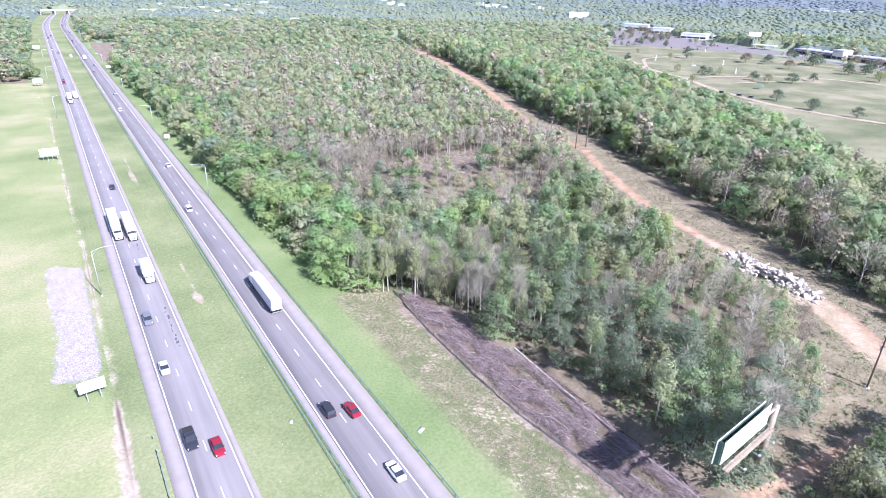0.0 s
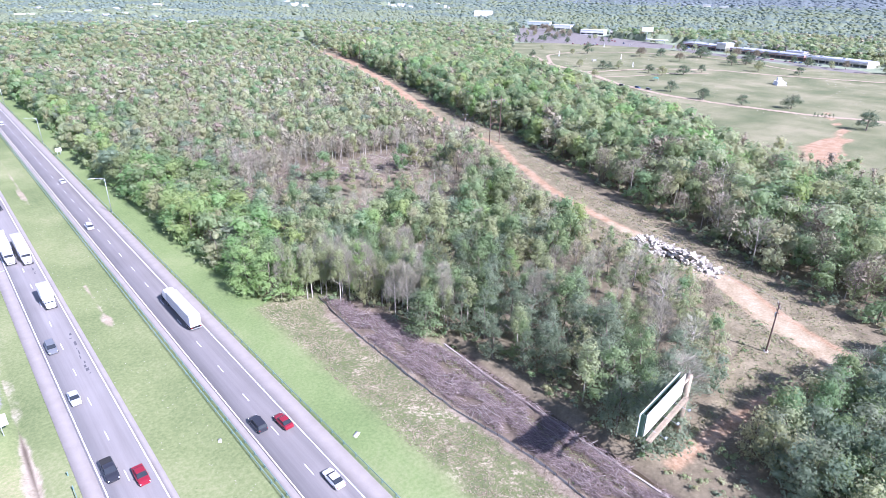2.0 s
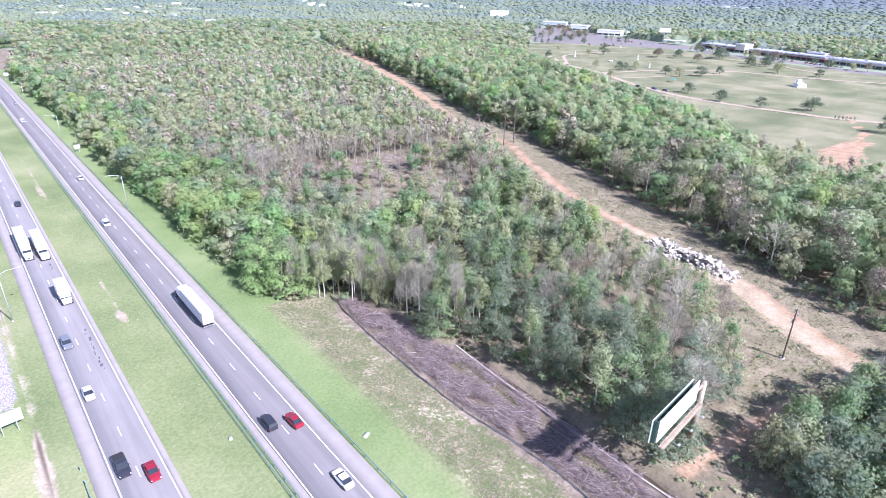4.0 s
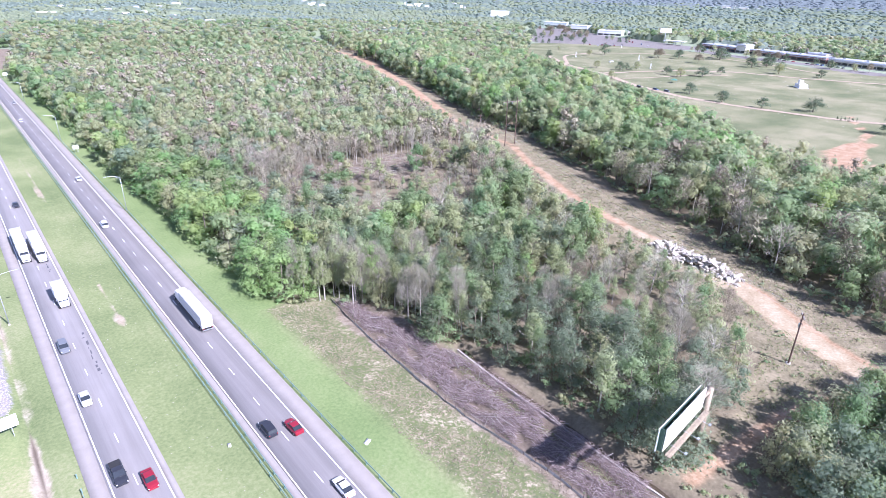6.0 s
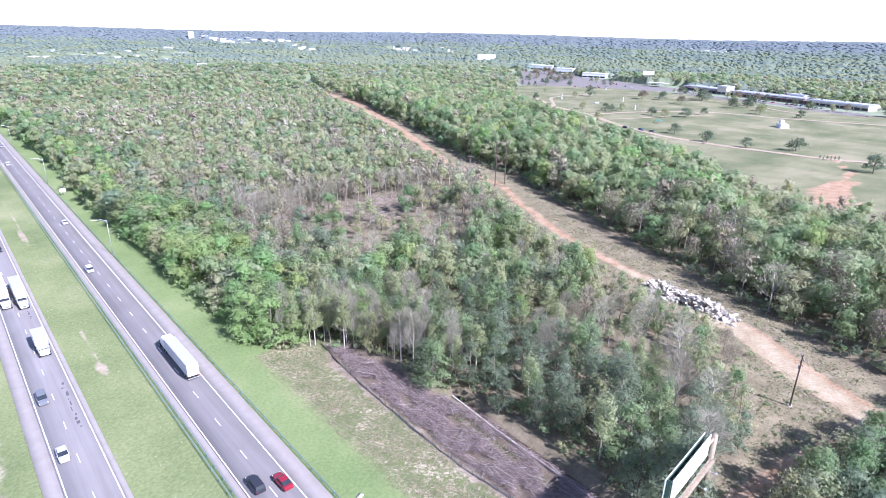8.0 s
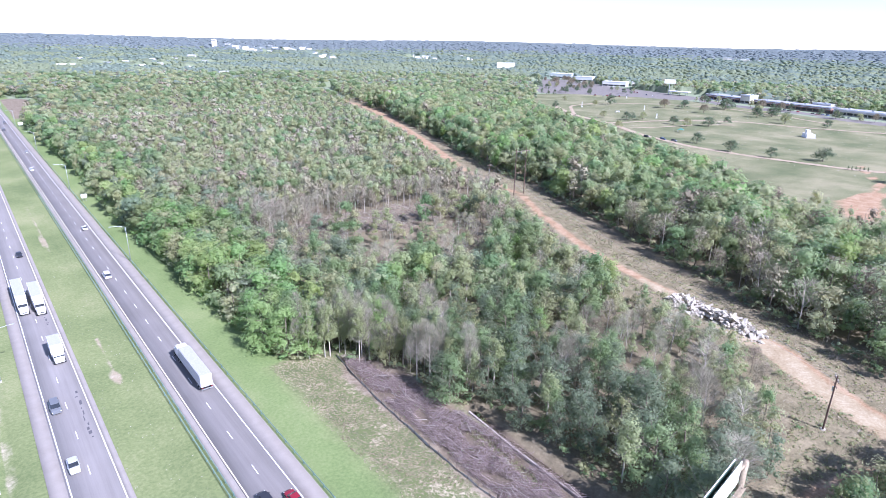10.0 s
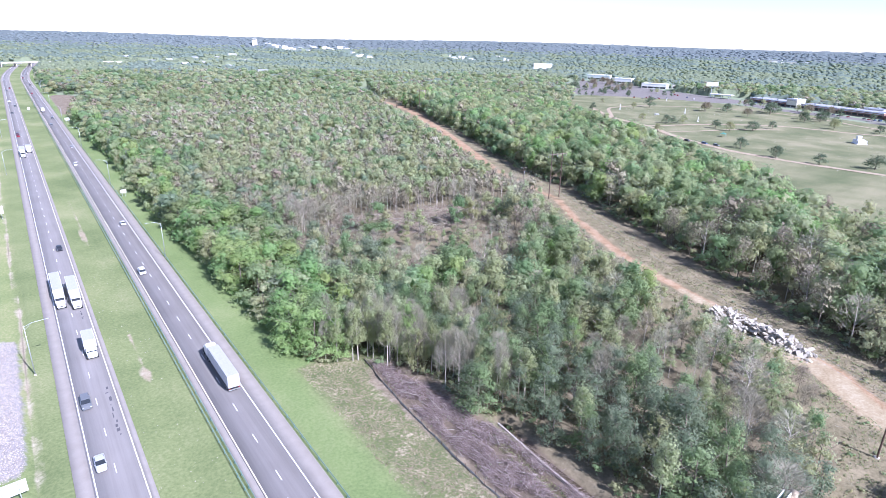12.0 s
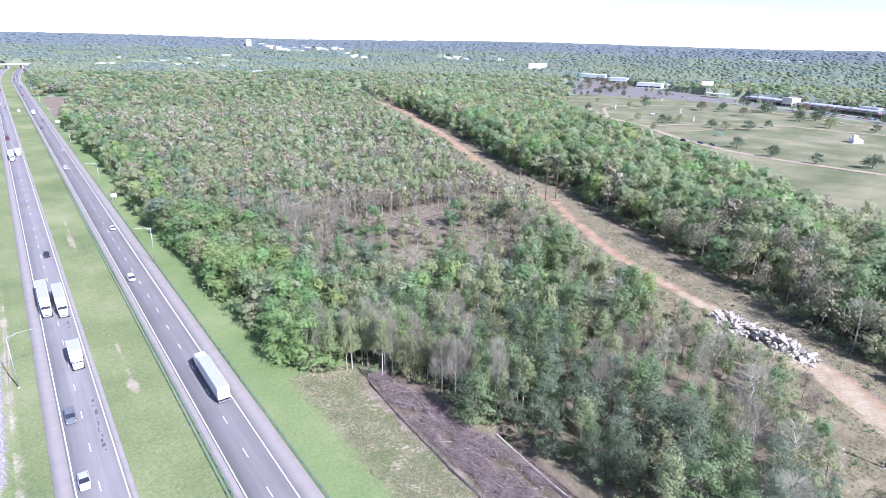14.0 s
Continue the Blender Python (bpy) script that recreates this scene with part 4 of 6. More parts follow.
# ---- roadside furniture ----
def guard_rail(x, y0, y1, label, material, posts_to):
    """Steel rail on posts along the carriageway."""
    rail = tagged(empty("guard_rail", Matrix.Translation((x, y0, 0))), label, "guardrail", "highway guardrails")
    bm = bmesh.new()
    L = y1 - y0
    prof = [(-0.045, 0.50), (0.045, 0.54), (-0.02, 0.60), (-0.02, 0.64), (0.045, 0.70), (-0.045, 0.74)]
    ends = []
    for k in range(int(L / 40) + 1):
        yy = min(k * 40.0, L)
        b = float(bend(y0 + yy))
        ends.append([bm.verts.new((px + b, yy, pz)) for px, pz in prof])
    for e, f in zip(ends, ends[1:]):
        for i in range(len(prof) - 1):
            bm.faces.new((e[i], e[i + 1], f[i + 1], f[i]))
    part("beam", bm, material, rail, "corrugated steel beam")
    pm = None
    for k in range(int(posts_to / 3.81)):
        if pm is None:
            pm = part("post", cubes((-0.09, -0.06, -0.1, 0.09, 0.06, 0.80)), GREEN_STEEL, rail)
            pm.matrix_basis = Matrix.Translation((0.0, 0.3, 0))
            continue
        o = child(new("post", pm.data), rail)
        o.matrix_basis = Matrix.Translation((0.0, 0.3 + 3.81 * k, 0))
    return rail


guard_rail(-5.4, -60, 900, "green-grey steel guardrail beside the inner shoulder", GREEN_STEEL, 330)
guard_rail(-6.1, -60, 900, "green-grey steel guardrail facing the median grass", GREEN_STEEL, 330)
guard_rail(7.55, -60, 900, "steel guardrail on the outer shoulder edge", GREEN_STEEL, 330)
guard_rail(-30.4, -60, 31, "short green steel guardrail ending beside the ditch", GREEN_STEEL, 91)


def street_lamp(m):
    """Tall tapered pole with a bracket arm and a flat head; the arm points along +x."""
    e = tagged(empty("street_lamp", m), "pale galvanised street lamp on a tall pole beside the highway", "street lamp", "highway lamps")
    part("base", cubes((-0.22, -0.22, -0.1, 0.22, 0.22, 0.25), bevel=0.03), CONCRETE, e)
    part("pole", rods(((0, 0, 0.2), (0, 0, 12.2), 0.13, 0.075)), STEEL, e, smooth=True)
    bm = rods(((0, 0, 12.1), (1.6, 0, 12.75), 0.05), ((1.6, 0, 12.75), (4.3, 0, 12.95), 0.05, 0.04), ((0, 0, 11.3), (1.6, 0, 12.75), 0.03))
    part("arm", bm, STEEL, e)
    part("head", cubes((4.0, -0.17, 12.86, 4.85, 0.17, 13.03), bevel=0.05), STEEL, e, "cobra-head lamp housing")
    return e


lamp = street_lamp(pose(7.6, 148.8, 0, 0, 0, 180))
for y in (27.5, 270.5, 394, 527, 660, 790):
    if y > 100:
        copy_thing(lamp, pose(7.6 + float(bend(y)), y, 0, 0, 0, 180))
for x, y in ((-33.0, 85.6), (-34.2, 321), (-34.6, 452), (-34.6, 575), (-34.6, 700)):
    copy_thing(lamp, pose(x, y, gh(x, y), 0, 0, 0))


def road_sign(m, w, h, clear, legs, label, face=WHITE_ROOF):
    """Flat sign panel on steel legs, facing along -y."""
    e = tagged(empty("road_sign", m), label, "road sign", "roadside signs")
    part("panel", cubes((-w / 2, -0.04, clear, w / 2, 0.04, clear + h), bevel=0.015), face, e)
    for k in range(legs):
        x = -w / 2 + w * (k + 0.5) / legs
        part("leg", cubes((x - 0.07, 0.05, -0.3, x + 0.07, 0.19, clear + h * 0.9)), STEEL, e)
    for f in (0.3, 0.75):
        part("stiffener", cubes((-w / 2 + 0.1, 0.05, clear + h * f, w / 2 - 0.1, 0.09, clear + h * f + 0.1)), STEEL, e)
    return e


road_sign(pose(-38.0, 41.5, gh(-38, 41.5), 0, 0, 186), 4.6, 2.4, 1.9, 2, "white-backed guide sign on two legs in the verge")
road_sign(pose(-39.8, 230, gh(-39.8, 230), 0, 0, 178), 7.0, 3.2, 2.0, 4, "wide white sign panel on four steel legs")
road_sign(pose(-41, 449, gh(-41, 449), 0, 0, 180), 6.0, 3.0, 2.2, 3, "distant white sign panel on steel legs")
road_sign(pose(-39, 700, gh(-39, 700), 0, 0, 180), 6.0, 3.0, 2.2, 3, "far white sign panel on steel legs")
road_sign(pose(9.4, 243, gh(9.4, 243), 0, 0, 0), 2.4, 1.6, 1.6, 2, "small white square sign on the grass verge")
road_sign(pose(10.5, 520, gh(10.5, 520), 0, 0, 0), 3.2, 2.0, 1.8, 2, "white highway sign on the grass verge")
road_sign(pose(-12, 620, gh(-12, 620), 0, 0, 0), 2.0, 2.0, 1.6, 1, "white sign standing in the median grass")

TAR = plain("tar_patch", (0.11, 0.105, 0.11), 0.8)
tar_rng = random.Random(4)
for y0, y1 in ((111, 136), (52, 72)):
    y = y0
    while y < y1:
        L = tar_rng.uniform(0.4, 2.2)
        x = -20.9 + tar_rng.uniform(-0.25, 0.25)
        w = tar_rng.uniform(0.08, 0.34)
        o = child(new("tar_patch", mesh_from("tar_patch", [(x - w, y, 0.016), (x + w * 0.8, y + 0.1, 0.016), (x + w, y + L, 0.016), (x - w * 0.7, y + L * 0.9, 0.016)], [(0, 1, 2, 3)], material=TAR)), road_left, "black tar patch")
        y += L + tar_rng.uniform(0.1, 1.6)


# ---- overpass ----
def overpass():
    e = tagged(empty("overpass_bridge", pose(12, 1405, 0, 0, 0, 22)), "pale concrete road bridge crossing over the highway", "bridge")
    part("deck", cubes((-56, -6, 6.6, 52, 6, 7.8)), CONCRETE, e)
    for y in (-6.3, 6.0):
        part("parapet", cubes((-56, y, 7.8, 52, y + 0.3, 8.9)), CONCRETE, e)
    for x in (-40, -14, 12, 38):
        part("pier", cubes((x - 0.8, -5, -1, x + 0.8, 5, 6.6)), CONCRETE, e)
    for s, a in ((-1, 44), (1, 40)):
        bm = bmesh.new()
        v = [bm.verts.new(p) for p in ((s * (a + 8), -9, 6.5), (s * (a + 8), 9, 6.5), (s * (a + 60), 12, 7.2), (s * (a + 60), -12, 7.2), (s * a, -9, -1), (s * a, 9, -1), (s * (a + 60), 22, -1), (s * (a + 60), -22, -1))]
        for f in ((0, 1, 2, 3), (4, 5, 1, 0), (5, 6, 2, 1), (7, 4, 0, 3), (6, 7, 3, 2)):
            bm.faces.new([v[i] for i in f])
        part("embankment", bm, VERGE, e, "grassy road embankment")


overpass()


# ---- power lines ----
def pole_h_frame(m, h=22.0, gap=6.6):
    e = tagged(empty("power_pole_frame", m), "brown wooden two-pole frame carrying the power line", "power pole", "power line poles")
    for s in (-1, 1):
        part("pole", rods(((s * gap / 2, 0, -0.5), (s * gap / 2, 0, h + 1.5), 0.26, 0.16)), WOOD_POLE, e)
    part("crossarm", cubes((-gap / 2 - 2.6, -0.12, h - 0.3, gap / 2 + 2.6, 0.12, h)), BARK, e, "weathered crossarm")
    for s in (-1, 1):
        part("brace", rods(((-s * gap / 2, 0.1 * s, h - 7), (s * gap / 2, 0.1 * s, h - 12.5), 0.09)), WOOD_POLE, e)
    for x in (-gap / 2 - 2.3, 0, gap / 2 + 2.3):
        part("insulator", rods(((x, 0, h - 1.5), (x, 0, h - 0.3), 0.11)), STEEL, e)
    return e


hframe = pole_h_frame(pose(183.5, 135.4, gh(183.5, 135.4), 0, 0, -4))
copy_thing(hframe, pose(320, 455, 0, 0, 0, -10))
copy_thing(hframe, pose(372, 640, 0, 0, 0, -26))


def utility_pole(m, h=12.6):
    e = tagged(empty("utility_pole", m), "brown wooden utility pole with crossarm and insulators", "utility pole", "power line poles")
    part("pole", rods(((0, 0, -0.5), (0, 0, h), 0.20, 0.13)), WOOD_POLE, e)
    part("crossarm", cubes((-1.5, -0.07, h - 0.9, 1.5, 0.07, h - 0.7)), WOOD_POLE, e)
    part("crossarm", cubes((-1.2, -0.07, h - 2.2, 1.2, 0.07, h - 2.05)), WOOD_POLE, e)
    for x in (-1.35, -0.7, 0.7, 1.35):
        part("insulator", rods(((x, 0, h - 0.7), (x, 0, h - 0.35), 0.08)), CONCRETE, e)
    part("transformer", rods(((0.32, 0.1, h - 3.6), (0.32, 0.1, h - 2.6), 0.2)), STEEL, e)
    part("footing", rods(((0.2, 0, -0.2), (0.2, 0, 0.12), 0.7, 0.5), sides=10), CONCRETE, e, "pale spoil round the foot")
    return e


upole = utility_pole(pose(95.8, -34.8, gh(95.8, -34.8), 0, 0, 30))
copy_thing(upole, pose(180.7, 154.8, gh(180.7, 154.8), 0, 0, -25))
copy_thing(upole, pose(303, 478, 0, 0, 0, -25))
for (ax, ay, az), (bx, by, bz), n in (((183.5, 135.4, 20.6), (320, 455, 20.6), 3), ((95.8, -34.8, 11.9), (180.7, 154.8, 11.9), 2), ((183.5, 135.4, 20.6), (146, -70, 20.6), 3)):
    for k in range(n):
        o = (k - (n - 1) / 2) * (4.9 if n == 3 else 2.4)
        cu = bpy.data.curves.new("power_cable", "CURVE")
        cu.dimensions, cu.bevel_depth, cu.bevel_resolution = "3D", 0.018, 0
        sp = cu.splines.new("POLY")
        sp.points.add(16)
        for i in range(17):
            t = i / 16
            sp.points[i].co = (ax + (bx - ax) * t + o * 0.85, ay + (by - ay) * t - o * 0.5, az + (bz - az) * t - (10 if n == 3 else 5) * t * (1 - t), 1)
        cu.materials.append(STEEL)
        tagged(new("power_cable", cu), "thin grey power cable sagging between poles", "cable", "power cables")


# ---- billboard ----
PANEL = plain("cream_poster_panel", (0.78, 0.77, 0.66), 0.6, vary=0.04, scale=0.5)
PANEL_BACK = plain("dark_green_panel_back", (0.075, 0.13, 0.10), 0.6, vary=0.15)
RUST = plain("rusty_steel", (0.33, 0.27, 0.19), 0.7, 0.3, vary=0.3)


def billboard():
    """Two parallel faces on a cantilever from one column; local x runs along the faces."""
    w, zb, zt = 14.4, 11.1, 15.2
    turn = pose(37.2, -37.5, 0, 0, 0, 5.7)
    bz = gh(55, -35.6)
    e = tagged(empty("billboard", turn), "two-sided cream billboard on one steel column beside the creek", "billboard")
    part("column", rods(((18.0, 0.3, bz - 0.5), (18.0, 0.3, 12.9), 0.62, 0.55), sides=18), RUST, e, "round brown steel column", smooth=True)
    part("beam", rods(((0.8, 0.36, 12.2), (18.6, 0.36, 12.2), 0.27, 0.27), sides=12), RUST, e, "horizontal steel tube")
    part("front_panel", cubes((0, -0.14, zb, w, 0.0, zt), bevel=0.03), PANEL, e, "blank cream poster face")
    part("front_back", cubes((0.03, 0.004, zb + 0.05, w - 0.03, 0.07, zt - 0.05)), PANEL_BACK, e)
    part("rear_panel", cubes((-0.6, 0.70, zb, w - 0.5, 0.83, zt)), PANEL_BACK, e, "second panel behind the first")
    part("rear_cap", rods(((-0.65, 0.765, zt + 0.06), (w - 0.5, 0.765, zt + 0.06), 0.09), sides=6), WHITE_ROOF, e, "white metal edge trim")
    part("rear_edge", rods(((-0.65, 0.765, zb), (-0.65, 0.765, zt), 0.08), sides=6), WHITE_ROOF, e, "white metal edge trim")
    part("end_panel", cubes((-0.2, 0.08, zb, -0.1, 0.69, zt)), PANEL_BACK, e)
    for k in range(7):
        x = 0.8 + k * 2.1
        part("stringer", cubes((x - 0.06, 0.08, zb - 0.2, x + 0.06, 0.25, zt - 0.1)), RUST, e)
    part("catwalk", cubes((0.2, -1.35, zb - 0.62, w + 0.3, -0.45, zb - 0.55)), RUST, e, "steel grating walkway")
    part("catwalk_rail", rods(((0.2, -1.35, zb - 0.1), (w + 0.3, -1.35, zb - 0.1), 0.035), sides=6), RUST, e)
    part("catwalk_beam", rods(((0.2, -0.9, zb - 1.0), (w + 0.3, -0.9, zb - 1.0), 0.09), sides=6), RUST, e)
    for x in (2.9, 7.4, 11.9):
        part("lamp_arm", rods(((x, 0, zb - 0.5), (x, -2.5, zb - 0.7), 0.04), sides=6), STEEL, e)
        part("floodlight", cubes((x - 0.3, -2.7, zb - 0.75, x + 0.3, -2.35, zb - 0.5), bevel=0.05), STEEL, e)

billboard()


# ---- creek walls, fence, brush ----
def wall_strip(name, pts, off, thick, top, label):
    bm = bmesh.new()
    rows = []
    for i, (x, y) in enumerate(pts):
        z = -2.2 + top
        rows.append([bm.verts.new(p) for p in ((x + off, y, z), (x + off + thick, y, z), (x + off + thick, y, z - 1.6), (x + off, y, z - 1.6))])
    for p, q in zip(rows, rows[1:]):
        for k in range(4):
            bm.faces.new((p[k], p[(k + 1) % 4], q[(k + 1) % 4], q[k]))
    bm.faces.new(rows[0])
    bmesh.ops.recalc_face_normals(bm, faces=bm.faces)
    me = bpy.data.meshes.new(name)
    bm.to_mesh(me)
    bm.free()
    me.materials.append(CONCRETE)
    return tagged(new(name, me), label, "retaining wall", kind="structure")


wall_strip("creek_wall_west", [(x, y) for x, y in CREEK[:4]] + [(43.9, -75)], -1.55, 0.32, 0.14, "low pale concrete wall along the creek")
BROWN_WATER = plain("still_brown_water", (0.07, 0.055, 0.035), 0.12, 0, 0.5)
wv, wq = [], []
for i, (x, y) in enumerate(CREEK):
    wv += [(x - 1.0, y, -3.25), (x + 1.0, y, -3.25)]
    if i:
        wq.append((2 * i - 2, 2 * i - 1, 2 * i + 1, 2 * i))
tagged(new("water", mesh_from("water", wv, wq, material=BROWN_WATER)), "shallow brown creek water in a narrow channel", "water", kind="structure")

FENCE = [(33.4, 54), (31.6, 40), (30.9, 30), (30.2, 12), (30.3, -2), (31.8, -16), (32.2, -24), (31.8, -34), (31.5, -70)]
CLOTH = plain("grey_fence_fabric", (0.47, 0.44, 0.39), 0.9, vary=0.25)
silt = tagged(empty("silt_fence", pose(*FENCE[0], gh(*FENCE[0]))), "sagging grey silt fence along the brush piles", "fence")
fr = random.Random(3)
fpts = []
for (ax, ay), (bx, by) in zip(FENCE, FENCE[1:]):
    n = max(2, int(math.hypot(bx - ax, by - ay) / 2.4))
    fpts += [(ax + (bx - ax) * k / n, ay + (by - ay) * k / n) for k in range(n)]
bm = bmesh.new()
prev = None
post_mesh = None
o0 = Vector((*FENCE[0], gh(*FENCE[0])))
for x, y in fpts:
    z = gh(x, y)
    lean, hh = fr.uniform(-0.25, 0.15), fr.uniform(0.35, 0.65)
    row = [bm.verts.new(Vector(p) - o0) for p in ((x, y, z - 0.1), (x + lean * 0.4, y, z + hh * 0.5), (x + lean, y, z + hh))]
    if prev:
        for k in range(2):
            bm.faces.new((prev[k], row[k], row[k + 1], prev[k + 1]))
    prev = row
    if post_mesh is None:
        post_mesh = part("post", cubes((-0.05, -0.05, -0.3, 0.05, 0.05, 1.05)), WOOD_POLE, silt)
        po = post_mesh
    else:
        po = child(new("post", post_mesh.data), silt)
    po.matrix_basis = Matrix.Translation(Vector((x, y, z)) - o0) @ pose(0, 0, 0, 0, math.degrees(math.atan(lean)), 0)
part("fabric", bm, CLOTH, silt)



def sticks(n, where, seed, len_a, len_b, rad_a, rad_b, pile, along=0.0, spread=3.14):
    """Loose sticks as thin three-sided bars lying in heaps."""
    r = np.random.default_rng(seed)
    x, y = where(r, n)
    n = len(x)
    base = height(x, y)
    a = along + r.normal(size=n) * spread
    L, q = r.uniform(len_a, len_b, n), r.uniform(rad_a, rad_b, n)
    up = r.normal(size=n) * 0.22
    d = np.stack([np.cos(a) * np.cos(up), np.sin(a) * np.cos(up), np.sin(up)], 1)
    p = np.stack([x, y, base + pile * r.random(n) ** 1.3 + 0.05], 1)
    s = np.stack([-np.sin(a), np.cos(a), np.zeros(n)], 1)
    t = np.cross(d, s)
    V = []
    for end, f in ((-0.5, 1.0), (0.1, 0.8), (0.5, 0.35)):
        c = p + d * (L * end)[:, None] + (t * 0.0 + s * (r.normal(size=n) * 0.04 * L)[:, None])
        for k in range(3):
            g = 2 * math.pi * k / 3
            V.append(c + (s * math.cos(g) + t * math.sin(g)) * (q * f)[:, None])
    V = np.stack(V, 1)
    F = []
    for e in (0, 3):
        for k in range(3):
            F.append((e + k, e + (k + 1) % 3, e + 3 + (k + 1) % 3, e + 3 + k))
    F = np.array(F)
    return V.reshape(-1, 3), (F[None] + np.arange(n)[:, None, None] * 9).reshape(-1, 4)


def inside(poly):
    xs, ys = [p[0] for p in poly], [p[1] for p in poly]

    def where(r, n):
        x, y = r.uniform(min(xs), max(xs), n), r.uniform(min(ys), max(ys), n)
        ok = poly_sd(x, y, poly) > 0
        heap = np.sin(x * 0.9 + np.sin(y * 0.2) * 2) + 0.7 * np.sin(y * 0.55) > -1.2 + 0.5 * r.random(n)
        ok &= heap & ((np.abs(x - 39.6 - 0.05 * y) > 0.55 + 0.5 * np.sin(y * 0.4) * np.sin(y * 0.17)) | (y > 14) | (poly is not BRUSH))
        return x[ok], y[ok]
    return where


STICK = Mat("purple_grey_brushwood", 0.9, 0, 0.1)
_g = STICK.n.new("ShaderNodeNewGeometry").outputs["Random Per Island"]
STICK.color(STICK.ramp(_g, [(0.0, (0.14, 0.105, 0.095)), (0.5, (0.285, 0.222, 0.205)), (0.9, (0.41, 0.335, 0.305)), (1.0, (0.54, 0.465, 0.42))]))
STICK = STICK.m
v, q = sticks(24000, inside(BRUSH), 31, 0.7, 2.8, 0.012, 0.042, 1.35, 1.75, 0.75)
tagged(new("brush_piles", mesh_from("brush_piles", v, q, material=STICK)), "purplish-grey heaps of cut brushwood along the creek", "brushwood", kind="stuff")
v, q = sticks(150, inside(BRUSH), 33, 2.5, 5.0, 0.04, 0.09, 1.2, 1.75, 0.6)
tagged(new("cut_branches", mesh_from("cut_branches", v, q, material=BARK_PALE)), "pale cut branches lying on the brush heaps", "branches", kind="stuff")
v, q = sticks(1500, inside(CLEARING), 34, 1.0, 5.0, 0.03, 0.10, 0.5, 0.4, 1.2)
tagged(new("felled_branches", mesh_from("felled_branches", v, q, material=BARK)), "felled brown branches scattered over the clearing", "branches", kind="stuff")
v, q = sticks(420, inside(CLEARING), 35, 2.0, 7.0, 0.06, 0.13, 0.5, 0.4, 1.0)
tagged(new("felled_logs", mesh_from("felled_logs", v, q, material=BARK_PALE)), "pale felled logs in the clearing", "logs", kind="stuff")


# ---- grass and weeds ----
def tufts(n, where, seed, h, w, blades=3):
    r = np.random.default_rng(seed)
    x, y = where(r, n)
    n = len(x)
    z = height(x, y)
    V, Q = [], []
    for k in range(blades):
        a = r.uniform(0, 6.28, n)
        hh = h * r.uniform(0.5, 1.3, n)
        ww = w * r.uniform(0.6, 1.4, n)
        dx, dy = np.cos(a) * ww, np.sin(a) * ww
        lx, ly = r.normal(size=n) * hh * 0.6, r.normal(size=n) * hh * 0.6
        V.append(np.stack([np.stack([x - dx, y - dy, z - 0.02], 1), np.stack([x + dx, y + dy, z - 0.02], 1), np.stack([x + dx * 0.5 + lx, y + dy * 0.5 + ly, z + hh], 1), np.stack([x - dx * 0.6 + lx, y - dy * 0.6 + ly, z + hh * 0.9], 1)], 1))
    V = np.concatenate(V).reshape(-1, 3)
    return V, np.arange(len(V)).reshape(-1, 4)


def box_area(x0, x1, y0, y1, thin=None):
    def where(r, n):
        x, y = r.uniform(x0, x1, n), r.uniform(y0, y1, n)
        if thin is not None:
            ok = np.sin(x * 0.45 + 3 * np.sin(y * 0.13)) + np.sin(y * 0.31 + x * 0.2) + r.normal(size=n) * 0.6 > thin
            x, y = x[ok], y[ok]
        return x, y
    return where


STRAW = leaf_material("straw_grass", (0.28, 0.24, 0.16), (0.42, 0.36, 0.26), (0.58, 0.51, 0.40), 0.2)
WEED = leaf_material("green_weeds", (0.14, 0.19, 0.08), (0.23, 0.30, 0.13), (0.34, 0.40, 0.21), 0.3)
v, q = tufts(11000, box_area(16.5, 32.5, -60, 56, -0.5), 41, 0.10, 0.15)
tagged(new("dry_grass", mesh_from("dry_grass", v, q, material=STRAW)), "straw-coloured dry grass on the cleared bank", "grass", kind="stuff")
v, q = tufts(700, box_area(16, 33, -60, 58, 0.1), 42, 0.06, 0.14)
tagged(new("weeds", mesh_from("weeds", v, q, material=WEED)), "low green weeds on the cleared bank", "weeds", kind="stuff")
v, q = tufts(900, inside(BRUSH), 43, 0.2, 0.12)
tagged(new("weeds", mesh_from("weeds", v, q, material=WEED)), "green weeds growing through the brushwood", "weeds", kind="stuff")


def weed_band(r, n):
    y = r.uniform(-60, 14, n)
    return 39.6 + 0.05 * y + r.normal(size=n) * 0.8, y


v, q = tufts(1600, weed_band, 45, 0.22, 0.12)
tagged(new("weeds", mesh_from("weeds", v, q, material=LEAF["olive"])), "tall green weeds between two heaps of brushwood", "weeds", kind="stuff")
def corridor_band(r, n):
    k = r.integers(0, len(TRACK) - 6, n) + 4
    a = np.array(TRACK)
    f = r.random(n)[:, None]
    p = a[k] * f + a[np.minimum(k + 1, len(TRACK) - 1)] * (1 - f)
    x, y = p[:, 0] + r.uniform(-8, 17, n), p[:, 1] + r.uniform(-3, 3, n)
    ok = (line_dist(x, y, TRACK) > 3.2 + 1.5 * (y < 10)) & (poly_sd(x, y, WOOD_2) < 3) & (np.sin(x * 0.4 + y * 0.23) + r.normal(size=n) > -0.4)
    return x[ok], y[ok]


